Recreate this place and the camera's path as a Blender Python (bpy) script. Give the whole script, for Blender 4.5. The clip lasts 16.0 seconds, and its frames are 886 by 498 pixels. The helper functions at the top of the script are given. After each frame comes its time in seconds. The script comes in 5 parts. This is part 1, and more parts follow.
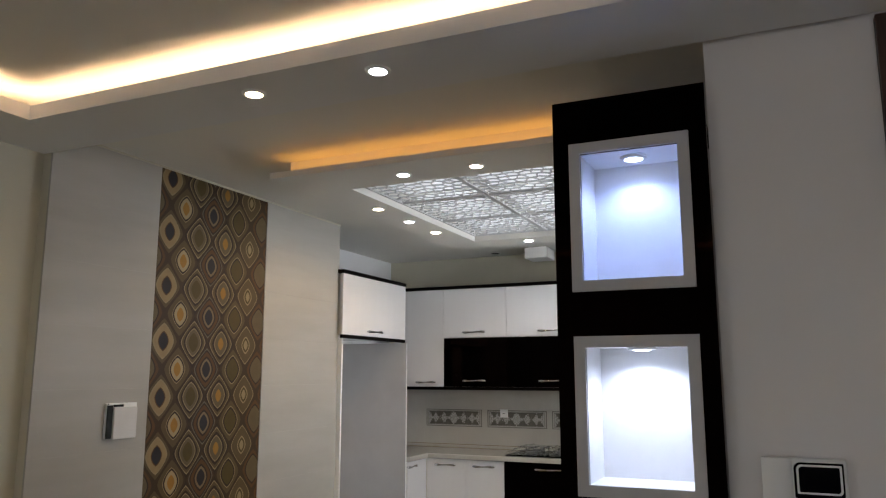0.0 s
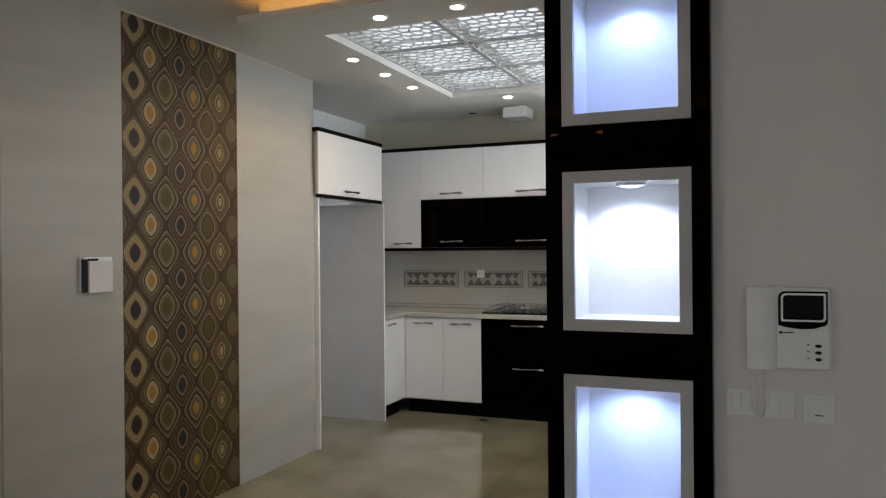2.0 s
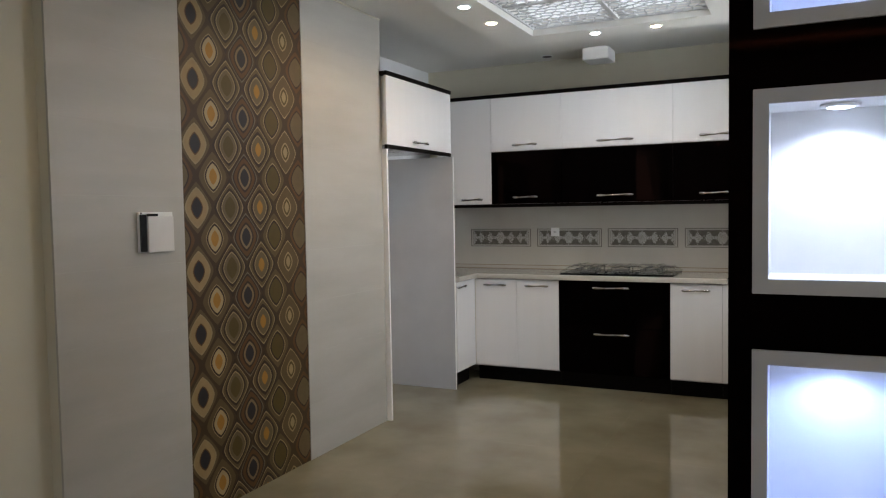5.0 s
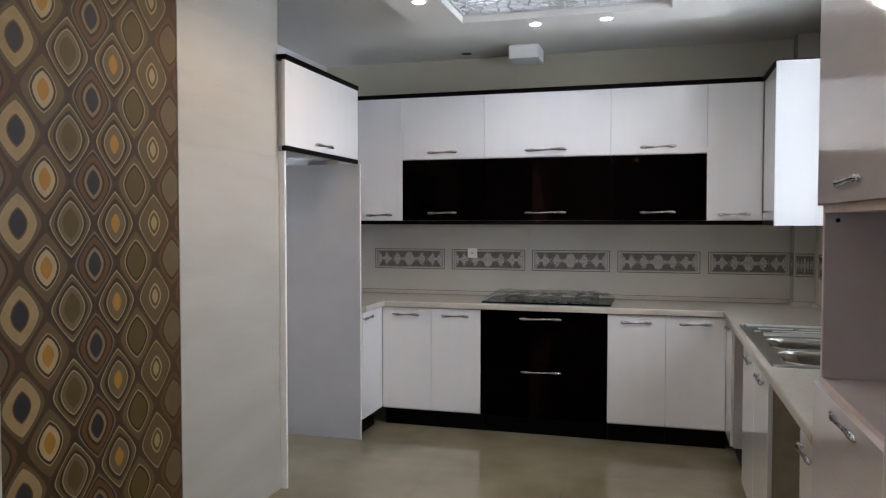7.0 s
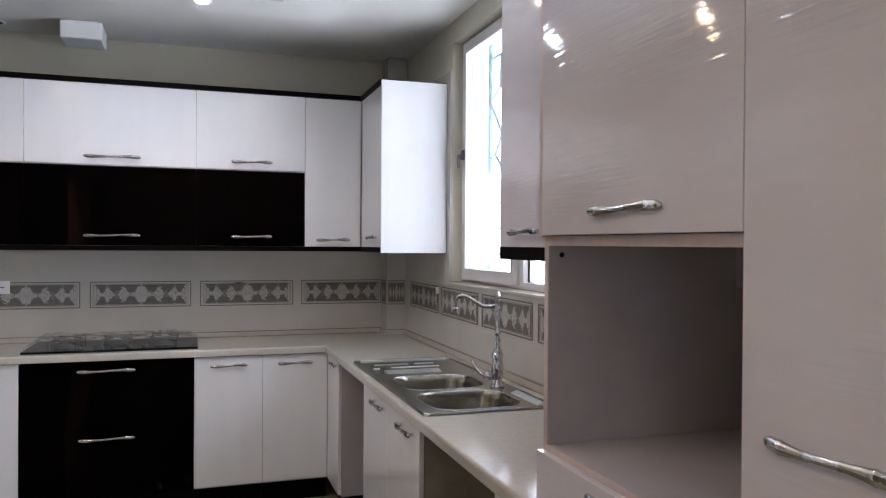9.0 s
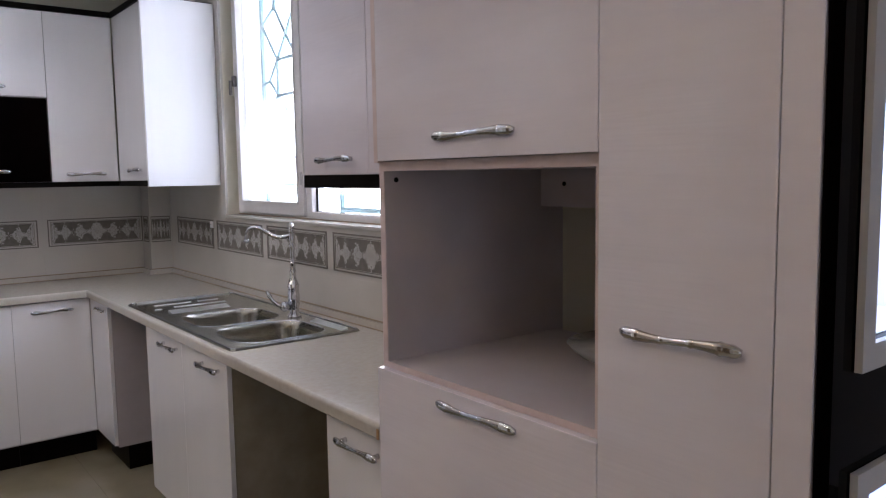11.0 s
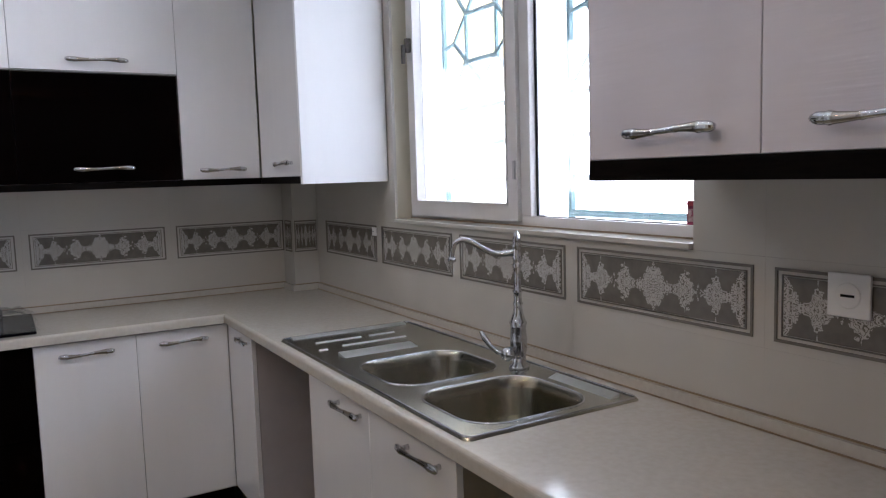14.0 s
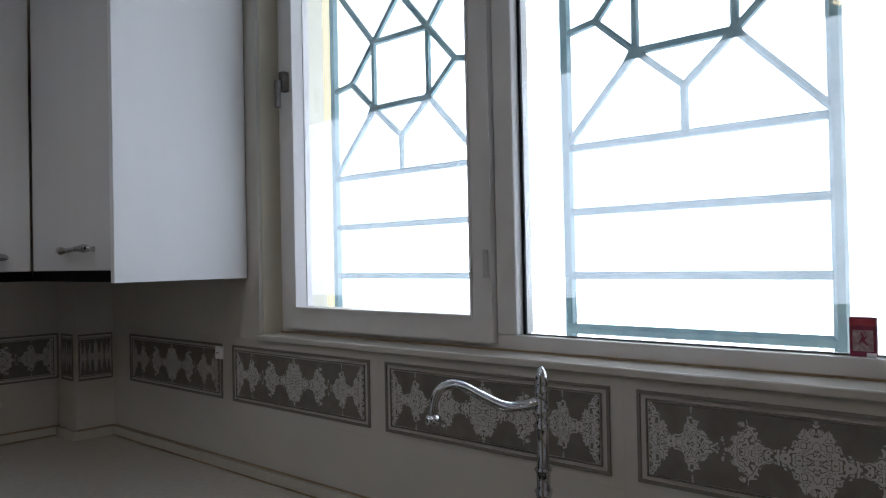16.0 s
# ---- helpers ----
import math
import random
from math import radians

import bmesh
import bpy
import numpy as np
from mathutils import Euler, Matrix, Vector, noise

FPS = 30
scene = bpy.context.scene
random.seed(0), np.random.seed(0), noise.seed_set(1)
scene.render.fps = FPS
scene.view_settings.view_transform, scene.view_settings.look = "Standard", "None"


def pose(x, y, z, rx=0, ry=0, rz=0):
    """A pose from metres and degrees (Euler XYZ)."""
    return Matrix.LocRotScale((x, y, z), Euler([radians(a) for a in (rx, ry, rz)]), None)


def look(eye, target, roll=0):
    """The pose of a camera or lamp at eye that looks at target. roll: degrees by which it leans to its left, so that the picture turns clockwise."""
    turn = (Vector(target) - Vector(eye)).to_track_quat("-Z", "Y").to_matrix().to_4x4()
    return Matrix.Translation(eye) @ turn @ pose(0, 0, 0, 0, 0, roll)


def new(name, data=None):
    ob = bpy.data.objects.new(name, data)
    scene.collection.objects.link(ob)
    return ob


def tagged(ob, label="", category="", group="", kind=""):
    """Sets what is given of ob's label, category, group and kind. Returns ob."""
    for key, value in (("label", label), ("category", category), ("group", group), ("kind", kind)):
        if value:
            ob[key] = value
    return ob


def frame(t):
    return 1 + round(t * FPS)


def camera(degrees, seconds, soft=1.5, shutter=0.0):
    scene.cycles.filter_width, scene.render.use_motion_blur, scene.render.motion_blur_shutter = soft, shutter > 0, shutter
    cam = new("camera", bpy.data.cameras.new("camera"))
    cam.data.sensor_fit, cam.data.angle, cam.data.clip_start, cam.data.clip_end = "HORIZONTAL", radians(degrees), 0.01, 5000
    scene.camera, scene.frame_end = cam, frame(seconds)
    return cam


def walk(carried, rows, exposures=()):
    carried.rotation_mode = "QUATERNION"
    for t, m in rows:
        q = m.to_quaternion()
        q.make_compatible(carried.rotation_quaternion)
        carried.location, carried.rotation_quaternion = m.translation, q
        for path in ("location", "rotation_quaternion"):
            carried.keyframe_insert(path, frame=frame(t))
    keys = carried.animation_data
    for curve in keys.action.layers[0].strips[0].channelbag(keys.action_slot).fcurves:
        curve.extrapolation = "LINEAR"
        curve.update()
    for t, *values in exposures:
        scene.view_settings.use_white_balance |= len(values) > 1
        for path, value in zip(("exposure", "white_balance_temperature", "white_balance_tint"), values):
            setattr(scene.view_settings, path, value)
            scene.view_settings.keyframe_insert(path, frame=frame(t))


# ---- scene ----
cam = camera(61.0, 16.0, 1.2)
PATH = [
    (0, (0.048, 0.414, 1.59), (-0.764, 2.212, 1.919), 0.0),
    (0.5, (0.023, 0.435, 1.565), (-0.765, 2.257, 1.806), -0.1),
    (1, (0.002, 0.451, 1.542), (-0.773, 2.289, 1.677), -0.4),
    (1.5, (-0.012, 0.465, 1.513), (-0.774, 2.313, 1.58), -0.1),
    (2, (-0.022, 0.48, 1.482), (-0.78, 2.331, 1.478), -0.5),
    (2.5, (-0.033, 0.489, 1.451), (-0.803, 2.333, 1.372), -0.8),
    (3, (-0.056, 0.5, 1.422), (-0.822, 2.342, 1.282), -0.3),
    (3.5, (-0.113, 0.501, 1.414), (-0.897, 2.335, 1.268), -0.1),
    (4, (-0.193, 0.531, 1.42), (-1.035, 2.342, 1.306), -0.6),
    (4.2, (-0.232, 0.589, 1.414), (-1.113, 2.382, 1.314), -0.8),
    (6.3, (-0.868, 1.259, 1.487), (-1.558, 3.134, 1.389), -1.1),
    (6.5, (-0.921, 1.361, 1.467), (-1.571, 3.251, 1.39), -0.9),
    (7, (-1.016, 1.546, 1.476), (-1.563, 3.469, 1.402), -0.0),
    (7.5, (-1.171, 1.748, 1.478), (-1.417, 3.731, 1.399), -0.5),
    (8, (-1.239, 1.889, 1.493), (-1.204, 3.888, 1.433), -1.2),
    (8.5, (-1.322, 2.056, 1.481), (-1.025, 4.033, 1.432), -0.8),
    (9, (-1.333, 2.242, 1.5), (-0.703, 4.14, 1.487), 0.4),
    (9.2, (-1.37, 2.272, 1.493), (-0.544, 4.094, 1.504), 0.7),
    (11.3, (-1.56, 2.331, 1.487), (-0.338, 3.9, 1.271), -0.7),
    (11.5, (-1.579, 2.363, 1.484), (-0.431, 3.985, 1.256), -0.9),
    (12, (-1.61, 2.436, 1.494), (-0.627, 4.169, 1.324), -0.9),
    (12.5, (-1.512, 2.636, 1.479), (-0.614, 4.419, 1.361), -0.7),
    (13, (-1.428, 2.86, 1.483), (-0.578, 4.665, 1.344), -0.2),
    (13.5, (-1.404, 3.154, 1.476), (-0.448, 4.903, 1.305), -1.1),
    (14, (-1.394, 3.394, 1.477), (-0.386, 5.11, 1.276), -1.7),
    (14.5, (-1.334, 3.659, 1.471), (-0.305, 5.366, 1.304), -1.3),
    (15, (-1.282, 3.922, 1.473), (-0.142, 5.56, 1.339), -0.7),
    (15.5, (-1.279, 4.192, 1.517), (0.097, 5.641, 1.43), -2.2),
    (16, (-1.184, 4.391, 1.491), (0.299, 5.732, 1.518), -1.2),
]
EXPOSURES = [(0, 0.06, 6350, 11), (2, 0.05, 6300, 8), (4, 0.1, 6300, 9), (6.3, 0.34, 6000, 11), (7, 0.36, 5900, 12), (9, 0.46, 5750, 16), (11.5, 0.36, 5700, 20), (13, 0.29, 5700, 18),
             (14.5, 0.03, 5650, 15), (15, -0.16, 5600, 13), (15.5, -0.46, 5600, 12), (16, -0.9, 5650, 11)]
walk(cam, [(t, look(eye, target, roll)) for t, eye, target, roll in PATH], EXPOSURES)

# ---- world and large lights ----
world = bpy.data.worlds.new("world")
scene.world = world
world.use_nodes = True
wn, wl = world.node_tree.nodes, world.node_tree.links
sky = wn.new("ShaderNodeTexSky")
sky.sky_type, sky.sun_disc = "NISHITA", False
sky.sun_elevation, sky.sun_rotation = radians(60), radians(-53)
wl.new(sky.outputs[0], wn["Background"].inputs[0])
wn["Background"].inputs[1].default_value = 0.15


def lamp(name, kind, m, power, colour, **settings):
    data = bpy.data.lights.new(name, kind)
    data.energy, data.color = power, colour
    for key, value in settings.items():
        if key == "size":
            data.size = value
        elif key == "size_y":
            data.shape, data.size_y = "RECTANGLE", value
        elif key == "radius":
            data.shadow_soft_size = value
        elif key == "cone":
            data.spot_size, data.spot_blend = radians(value), 0.6
    ob = new(name, data)
    ob.matrix_world = m
    return ob


sun = lamp("sun", "SUN", look((-4, 3, 9), (0, 0, 0)), 3.0, (1, 0.95, 0.86))
sun.data.angle = radians(0.5)
lamp("window_daylight", "AREA", look((0.62, 5.375, 1.85), (-1, 5.375, 2.6)), 42, (0.87, 0.94, 1.0), size=1.7, size_y=1.3)
# Fill lamp added behind an unseen opening in the left wall.
lamp("living_fill", "AREA", look((-3.16, -2.1, 1.6), (0, -2.1, 2.3)), 13, (0.98, 0.98, 1.0), size=2.4, size_y=1.8)

# Second fill lamp, added behind the unseen back wall's opening.
lamp("living_fill_back", "AREA", look((1.05, -4.08, 1.6), (1.05, 0, 2.6)), 16, (0.98, 0.98, 1.0), size=1.7, size_y=1.9)
for x, y, power, tint in ((-1.67, 2.53, 7, (1.0, 0.7, 0.26)), (-2.21, 4.43, 16, (1.0, 0.63, 0.25)), (-2.21, 5.285, 9, (1.0, 0.66, 0.3)), (-1.7, 5.885, 9, (0.9, 0.95, 1.0)), (-1.3, 5.875, 9, (1.0, 0.88, 0.72))):
    lamp("downlight_beam", "SPOT", look((x, y, 2.595), (x - 0.2, y, 0)), power, tint, radius=0.03, cone=168)

# ---- materials ----


def material(name, colour, rough=0.5, metal=0.0, spec=0.5, coat=0.0):
    m = bpy.data.materials.new(name)
    m.use_nodes = True
    b = m.node_tree.nodes["Principled BSDF"]
    b.inputs["Base Color"].default_value = (*colour, 1)
    b.inputs["Roughness"].default_value = rough
    b.inputs["Metallic"].default_value = metal
    b.inputs["Specular IOR Level"].default_value = spec
    b.inputs["Coat Weight"].default_value = coat
    b.inputs["Coat Roughness"].default_value = 0.05
    return m


def node(m, kind, **inputs):
    n = m.node_tree.nodes.new(kind)
    for key, value in inputs.items():
        n.inputs[key.replace("_", " ")].default_value = value
    return n


def join(m, a, b):
    m.node_tree.links.new(a, b)


def coords(m, scale=(1, 1, 1)):
    t, p = node(m, "ShaderNodeTexCoord"), node(m, "ShaderNodeMapping")
    p.inputs["Scale"].default_value = scale
    join(m, t.outputs["Object"], p.inputs["Vector"])
    return p.outputs[0]


def vary(m, low, high, scale, stretch=(1, 1, 1), detail=6.0, lo=0.3, hi=0.7, rough=None):
    """Mottle the base colour between two tones; rough: a range of roughness by the same grain."""
    b = m.node_tree.nodes["Principled BSDF"]
    n = node(m, "ShaderNodeTexNoise", Scale=scale, Detail=detail)
    r = node(m, "ShaderNodeValToRGB")
    r.color_ramp.elements[0].position, r.color_ramp.elements[1].position = lo, hi
    r.color_ramp.elements[0].color, r.color_ramp.elements[1].color = (*low, 1), (*high, 1)
    join(m, coords(m, stretch), n.inputs["Vector"])
    join(m, n.outputs[0], r.inputs[0])
    join(m, r.outputs[0], b.inputs["Base Color"])
    if rough:
        g = node(m, "ShaderNodeMapRange")
        g.inputs["To Min"].default_value, g.inputs["To Max"].default_value = rough
        join(m, n.outputs[0], g.inputs["Value"])
        join(m, g.outputs[0], b.inputs["Roughness"])
    return m


def relief(m, scale, strength, distance=0.002, stretch=(1, 1, 1), detail=3.0):
    b = m.node_tree.nodes["Principled BSDF"]
    n = node(m, "ShaderNodeTexNoise", Scale=scale, Detail=detail)
    u = node(m, "ShaderNodeBump", Strength=strength, Distance=distance)
    join(m, coords(m, stretch), n.inputs["Vector"])
    join(m, n.outputs[0], u.inputs["Height"])
    join(m, u.outputs[0], b.inputs["Normal"])
    return m


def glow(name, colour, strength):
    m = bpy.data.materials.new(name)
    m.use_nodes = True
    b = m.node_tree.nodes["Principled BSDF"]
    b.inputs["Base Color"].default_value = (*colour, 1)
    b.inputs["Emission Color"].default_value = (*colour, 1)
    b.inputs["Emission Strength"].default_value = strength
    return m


M_PAINT = relief(vary(material("cream_paint", (0.6, 0.56, 0.44), 0.6), (0.56, 0.525, 0.42), (0.62, 0.585, 0.475), 1.3), 220, 0.12)
M_GREYPAINT = relief(vary(material("pale_paint", (0.7, 0.66, 0.65), 0.6), (0.76, 0.722, 0.712), (0.8, 0.762, 0.752), 1.5), 220, 0.12)
M_CEIL = relief(vary(material("ceiling_paint", (0.7, 0.69, 0.66), 0.7), (0.77, 0.755, 0.71), (0.81, 0.795, 0.75), 1.2), 160, 0.08)
M_BEAM = relief(vary(material("soffit_paint", (0.7, 0.7, 0.7), 0.7), (0.76, 0.76, 0.77), (0.8, 0.8, 0.81), 1.2), 160, 0.08)
M_WHITE = relief(vary(material("white_gloss_laminate", (0.78, 0.77, 0.78), 0.12, coat=0.4), (0.775, 0.765, 0.775), (0.795, 0.785, 0.795), 14, (1, 1, 0.06), rough=(0.09, 0.15)), 60, 0.05, 0.001, (1, 1, 0.05))
M_WAVE = relief(vary(material("embossed_gloss_laminate", (0.78, 0.76, 0.77), 0.05, coat=0.5), (0.75, 0.712, 0.765), (0.785, 0.747, 0.8), 6, (1, 1, 4), rough=(0.03, 0.06)), 21, 0.32, 0.0015, (1, 0.4, 6.5), 1.0)
M_CARCASS = vary(material("pale_melamine", (0.5, 0.45, 0.45), 0.45), (0.43, 0.395, 0.415), (0.48, 0.445, 0.465), 9)
M_EDGE = vary(material("pinkish_edge_band", (0.62, 0.51, 0.5), 0.4), (0.58, 0.47, 0.46), (0.66, 0.55, 0.54), 30)
M_DISH = vary(material("cloudy_glass", (0.3, 0.3, 0.3), 0.12), (0.26, 0.26, 0.26), (0.33, 0.33, 0.33), 20, rough=(0.08, 0.2))
M_RAW = relief(vary(material("raw_beige_board", (0.3, 0.265, 0.2), 0.6), (0.26, 0.23, 0.17), (0.33, 0.295, 0.225), 14), 120, 0.1)
# Set to mid-grey, well below the end panel's white.
M_PANEL = relief(vary(material("grey_melamine", (0.7, 0.69, 0.7), 0.4), (0.45, 0.44, 0.45), (0.49, 0.48, 0.49), 5), 90, 0.05)
M_ENDPANEL = relief(vary(material("white_end_laminate", (0.8, 0.8, 0.81), 0.3), (0.79, 0.79, 0.8), (0.83, 0.83, 0.84), 9, (1, 1, 0.1), rough=(0.25, 0.35)), 90, 0.05)
# Even mid tone, darker than the white door fronts.
M_OVENBOARD = vary(material("lavender_grey_melamine", (0.62, 0.58, 0.6), 0.4), (0.52, 0.48, 0.505), (0.57, 0.53, 0.555), 9, rough=(0.35, 0.45))
M_NICHE = vary(material("grey_white_laminate", (0.48, 0.47, 0.47), 0.4), (0.46, 0.45, 0.45), (0.51, 0.5, 0.5), 8)
M_BLACK = vary(material("black_gloss", (0.004, 0.003, 0.003), 0.03, spec=0.035), (0.0006, 0.0005, 0.0005), (0.0012, 0.001, 0.001), 8)
M_TRIM = relief(vary(material("wenge_trim", (0.004, 0.003, 0.003), 0.4, spec=0.05), (0.002, 0.0015, 0.0014), (0.006, 0.004, 0.003), 20, (1, 1, 8)), 80, 0.1)
M_COUNTER = relief(vary(material("cream_worktop", (0.66, 0.62, 0.53), 0.22), (0.5, 0.466, 0.408), (0.545, 0.514, 0.46), 60, rough=(0.09, 0.15)), 300, 0.03)
M_TILE = relief(vary(material("cream_glazed_tile", (0.66, 0.63, 0.55), 0.16), (0.495, 0.472, 0.425), (0.55, 0.527, 0.48), 3, rough=(0.13, 0.22)), 40, 0.05)
M_BIGTILE = relief(vary(material("pale_stone_tile", (0.56, 0.53, 0.46), 0.4, spec=0.3), (0.41, 0.39, 0.35), (0.505, 0.485, 0.447), 3.0, (1, 0.4, 2.2), 6.0, 0.2, 0.8, rough=(0.26, 0.42)), 14, 0.16, 0.003, (1, 0.4, 2.5))
M_GROUT = material("grout", (0.52, 0.5, 0.44), 0.8)
M_FLOOR = relief(vary(material("polished_floor_tile", (0.5, 0.45, 0.35), 0.07, spec=0.75), (0.19, 0.165, 0.1), (0.32, 0.285, 0.195), 2.2, (1, 1, 1), 7, 0.25, 0.75, rough=(0.03, 0.08)), 3, 0.02)
M_CHIP = vary(material("bare_chipboard", (0.4, 0.22, 0.08), 0.7), (0.3, 0.16, 0.06), (0.48, 0.28, 0.12), 200)
M_CHROME = vary(material("chrome", (0.72, 0.72, 0.74), 0.1, 1.0), (0.5, 0.5, 0.52), (0.7, 0.7, 0.72), 60, rough=(0.05, 0.14))
# Inlay metal, darkened to stand in for the chrome's dark reflections.
M_INLAY = vary(material("reflection_nickel", (0.42, 0.39, 0.35), 0.2, 1.0), (0.38, 0.35, 0.31), (0.46, 0.43, 0.39), 50, rough=(0.14, 0.24))
M_STEEL = vary(material("brushed_steel", (0.48, 0.47, 0.44), 0.36, 1.0), (0.5, 0.485, 0.43), (0.58, 0.565, 0.505), 120, (1, 12, 1), rough=(0.18, 0.28))
# Paler copy of the sink's steel; window highlights are put into it.
M_HIGHLIGHT = vary(material("highlight_steel", (0.7, 0.72, 0.72), 0.36, 1.0), (0.72, 0.74, 0.71), (0.8, 0.82, 0.79), 40, rough=(0.26, 0.38))
# Darker copy of the rim's steel, holding the bowls' shade.
M_BOWL = vary(material("shade_toned_steel", (0.3, 0.29, 0.26), 0.34, 1.0), (0.29, 0.275, 0.23), (0.35, 0.335, 0.285), 40, rough=(0.2, 0.3))
M_PLASTIC = vary(material("white_plastic", (0.75, 0.74, 0.73), 0.35), (0.84, 0.835, 0.825), (0.88, 0.875, 0.865), 12)
M_UPVC = vary(material("upvc_frame", (0.68, 0.66, 0.65), 0.35), (0.64, 0.62, 0.6), (0.71, 0.69, 0.68), 9)
M_DARK = material("black_plastic", (0.005, 0.005, 0.005), 0.35, spec=0.15)
M_SCREEN = material("dark_screen", (0.002, 0.002, 0.003), 0.08, spec=0.02)
M_IRON = vary(material("painted_iron", (0.2, 0.32, 0.33), 0.5), (0.24, 0.38, 0.41), (0.36, 0.5, 0.53), 30)
M_WOOD = relief(vary(material("dark_brown_wood", (0.05, 0.025, 0.018), 0.35), (0.035, 0.018, 0.012), (0.075, 0.035, 0.024), 9, (8, 8, 0.6)), 40, 0.1, 0.001, (6, 6, 0.6))
M_LATCH = vary(material("worn_grey_latch", (0.1, 0.09, 0.08), 0.5), (0.07, 0.065, 0.06), (0.14, 0.125, 0.11), 60)
M_GLASS = bpy.data.materials.new("window_glass")
M_GLASS.use_nodes = True
M_BLACK.node_tree.nodes["Principled BSDF"].inputs["Specular Tint"].default_value = (1.0, 0.4, 0.3, 1)
_b = M_GLASS.node_tree.nodes["Principled BSDF"]
_b.inputs["Transmission Weight"].default_value, _b.inputs["Roughness"].default_value, _b.inputs["IOR"].default_value = 1.0, 0.0, 1.45
M_WARM = glow("warm_led_strip", (1.0, 0.66, 0.37), 21)
M_AMBER = glow("amber_led_strip", (1.0, 0.47, 0.09), 3.9)
M_LAMPWARM = glow("warm_lamp_lens", (1.0, 0.8, 0.55), 60)
M_LAMPCOOL = glow("cool_lamp_lens", (0.85, 0.92, 1.0), 60)
M_NICHELENS = glow("blue_white_lamp_lens", (0.6, 0.75, 1.0), 9)
M_DIFFUSER = glow("backlit_diffuser", (0.92, 0.96, 1.0), 0.78)
M_OUTSIDE = glow("glowing_outside", (1.0, 0.99, 0.95), 3.5)

# ---- mesh helpers ----


def cuboid(bm, x0, y0, z0, x1, y1, z1):
    """An axis-aligned box added to bm."""
    x0, x1, y0, y1, z0, z1 = min(x0, x1), max(x0, x1), min(y0, y1), max(y0, y1), min(z0, z1), max(z0, z1)
    v = [bm.verts.new(p) for p in ((x0, y0, z0), (x1, y0, z0), (x1, y1, z0), (x0, y1, z0), (x0, y0, z1), (x1, y0, z1), (x1, y1, z1), (x0, y1, z1))]
    for f in ((0, 3, 2, 1), (4, 5, 6, 7), (0, 1, 5, 4), (1, 2, 6, 5), (2, 3, 7, 6), (3, 0, 4, 7)):
        bm.faces.new([v[i] for i in f])
    return bm


def block(*ends, bevel=0.0):
    bm = cuboid(bmesh.new(), *ends)
    if bevel:
        bmesh.ops.bevel(bm, geom=bm.edges[:], offset=bevel, segments=2, affect="EDGES", profile=0.5)
    return bm


def mesh_of(name, bm, mat, smooth=False):
    me = bpy.data.meshes.new(name)
    bm.normal_update()
    bm.to_mesh(me)
    bm.free()
    me.materials.append(mat)
    if smooth:
        for p in me.polygons:
            p.use_smooth = True
    return me


def part(name, bm, mat, parent, label="", smooth=False):
    """One mesh object under a thing or a part; bm is in world metres (or a ready mesh)."""
    me = bm if isinstance(bm, bpy.types.Mesh) else mesh_of(name, bm, mat, smooth)
    ob = new(name, me)
    if parent:
        ob.parent = parent
        if parent.type == "EMPTY":
            ob.matrix_parent_inverse = Matrix.Translation(-parent.location)
    return tagged(ob, label)


def thing(name, at, label, category, group="", kind=""):
    ob = new(name)
    ob.empty_display_size = 0.05
    ob.location = at
    return tagged(ob, label, category, group, kind)


def structure(name, bm, mat, label, category):
    return tagged(part(name, bm, mat, None), label, category, "", "structure")


def solid(name, bm, mat, label, category, group="", smooth=False):
    return tagged(part(name, bm, mat, None, "", smooth), label, category, group)


def tube(bm, points, radii, sides=10, caps=True):
    """A round tube along points with a radius at each."""
    rings = []
    n = len(points)
    pts = [Vector(p) for p in points]
    for i, p in enumerate(pts):
        d = (pts[min(i + 1, n - 1)] - pts[max(i - 1, 0)]).normalized()
        a = d.orthogonal().normalized() if i == 0 else (a - d * a.dot(d)).normalized()
        c = d.cross(a)
        rings.append([bm.verts.new(p + (a * math.cos(k) + c * math.sin(k)) * radii[i]) for k in [2 * math.pi * s / sides for s in range(sides)]])
    for r, q in zip(rings, rings[1:]):
        for s in range(sides):
            bm.faces.new((r[s], r[(s + 1) % sides], q[(s + 1) % sides], q[s]))
    if caps:
        bm.faces.new(rings[0][::-1]), bm.faces.new(rings[-1])
    return bm


def lathe(bm, x, y, profile, sides=20):
    """A turned body about the vertical through x, y; profile: rows of height and radius."""
    return tube(bm, [(x, y, z) for z, r in profile], [r for z, r in profile], sides)


HANDLES = {}


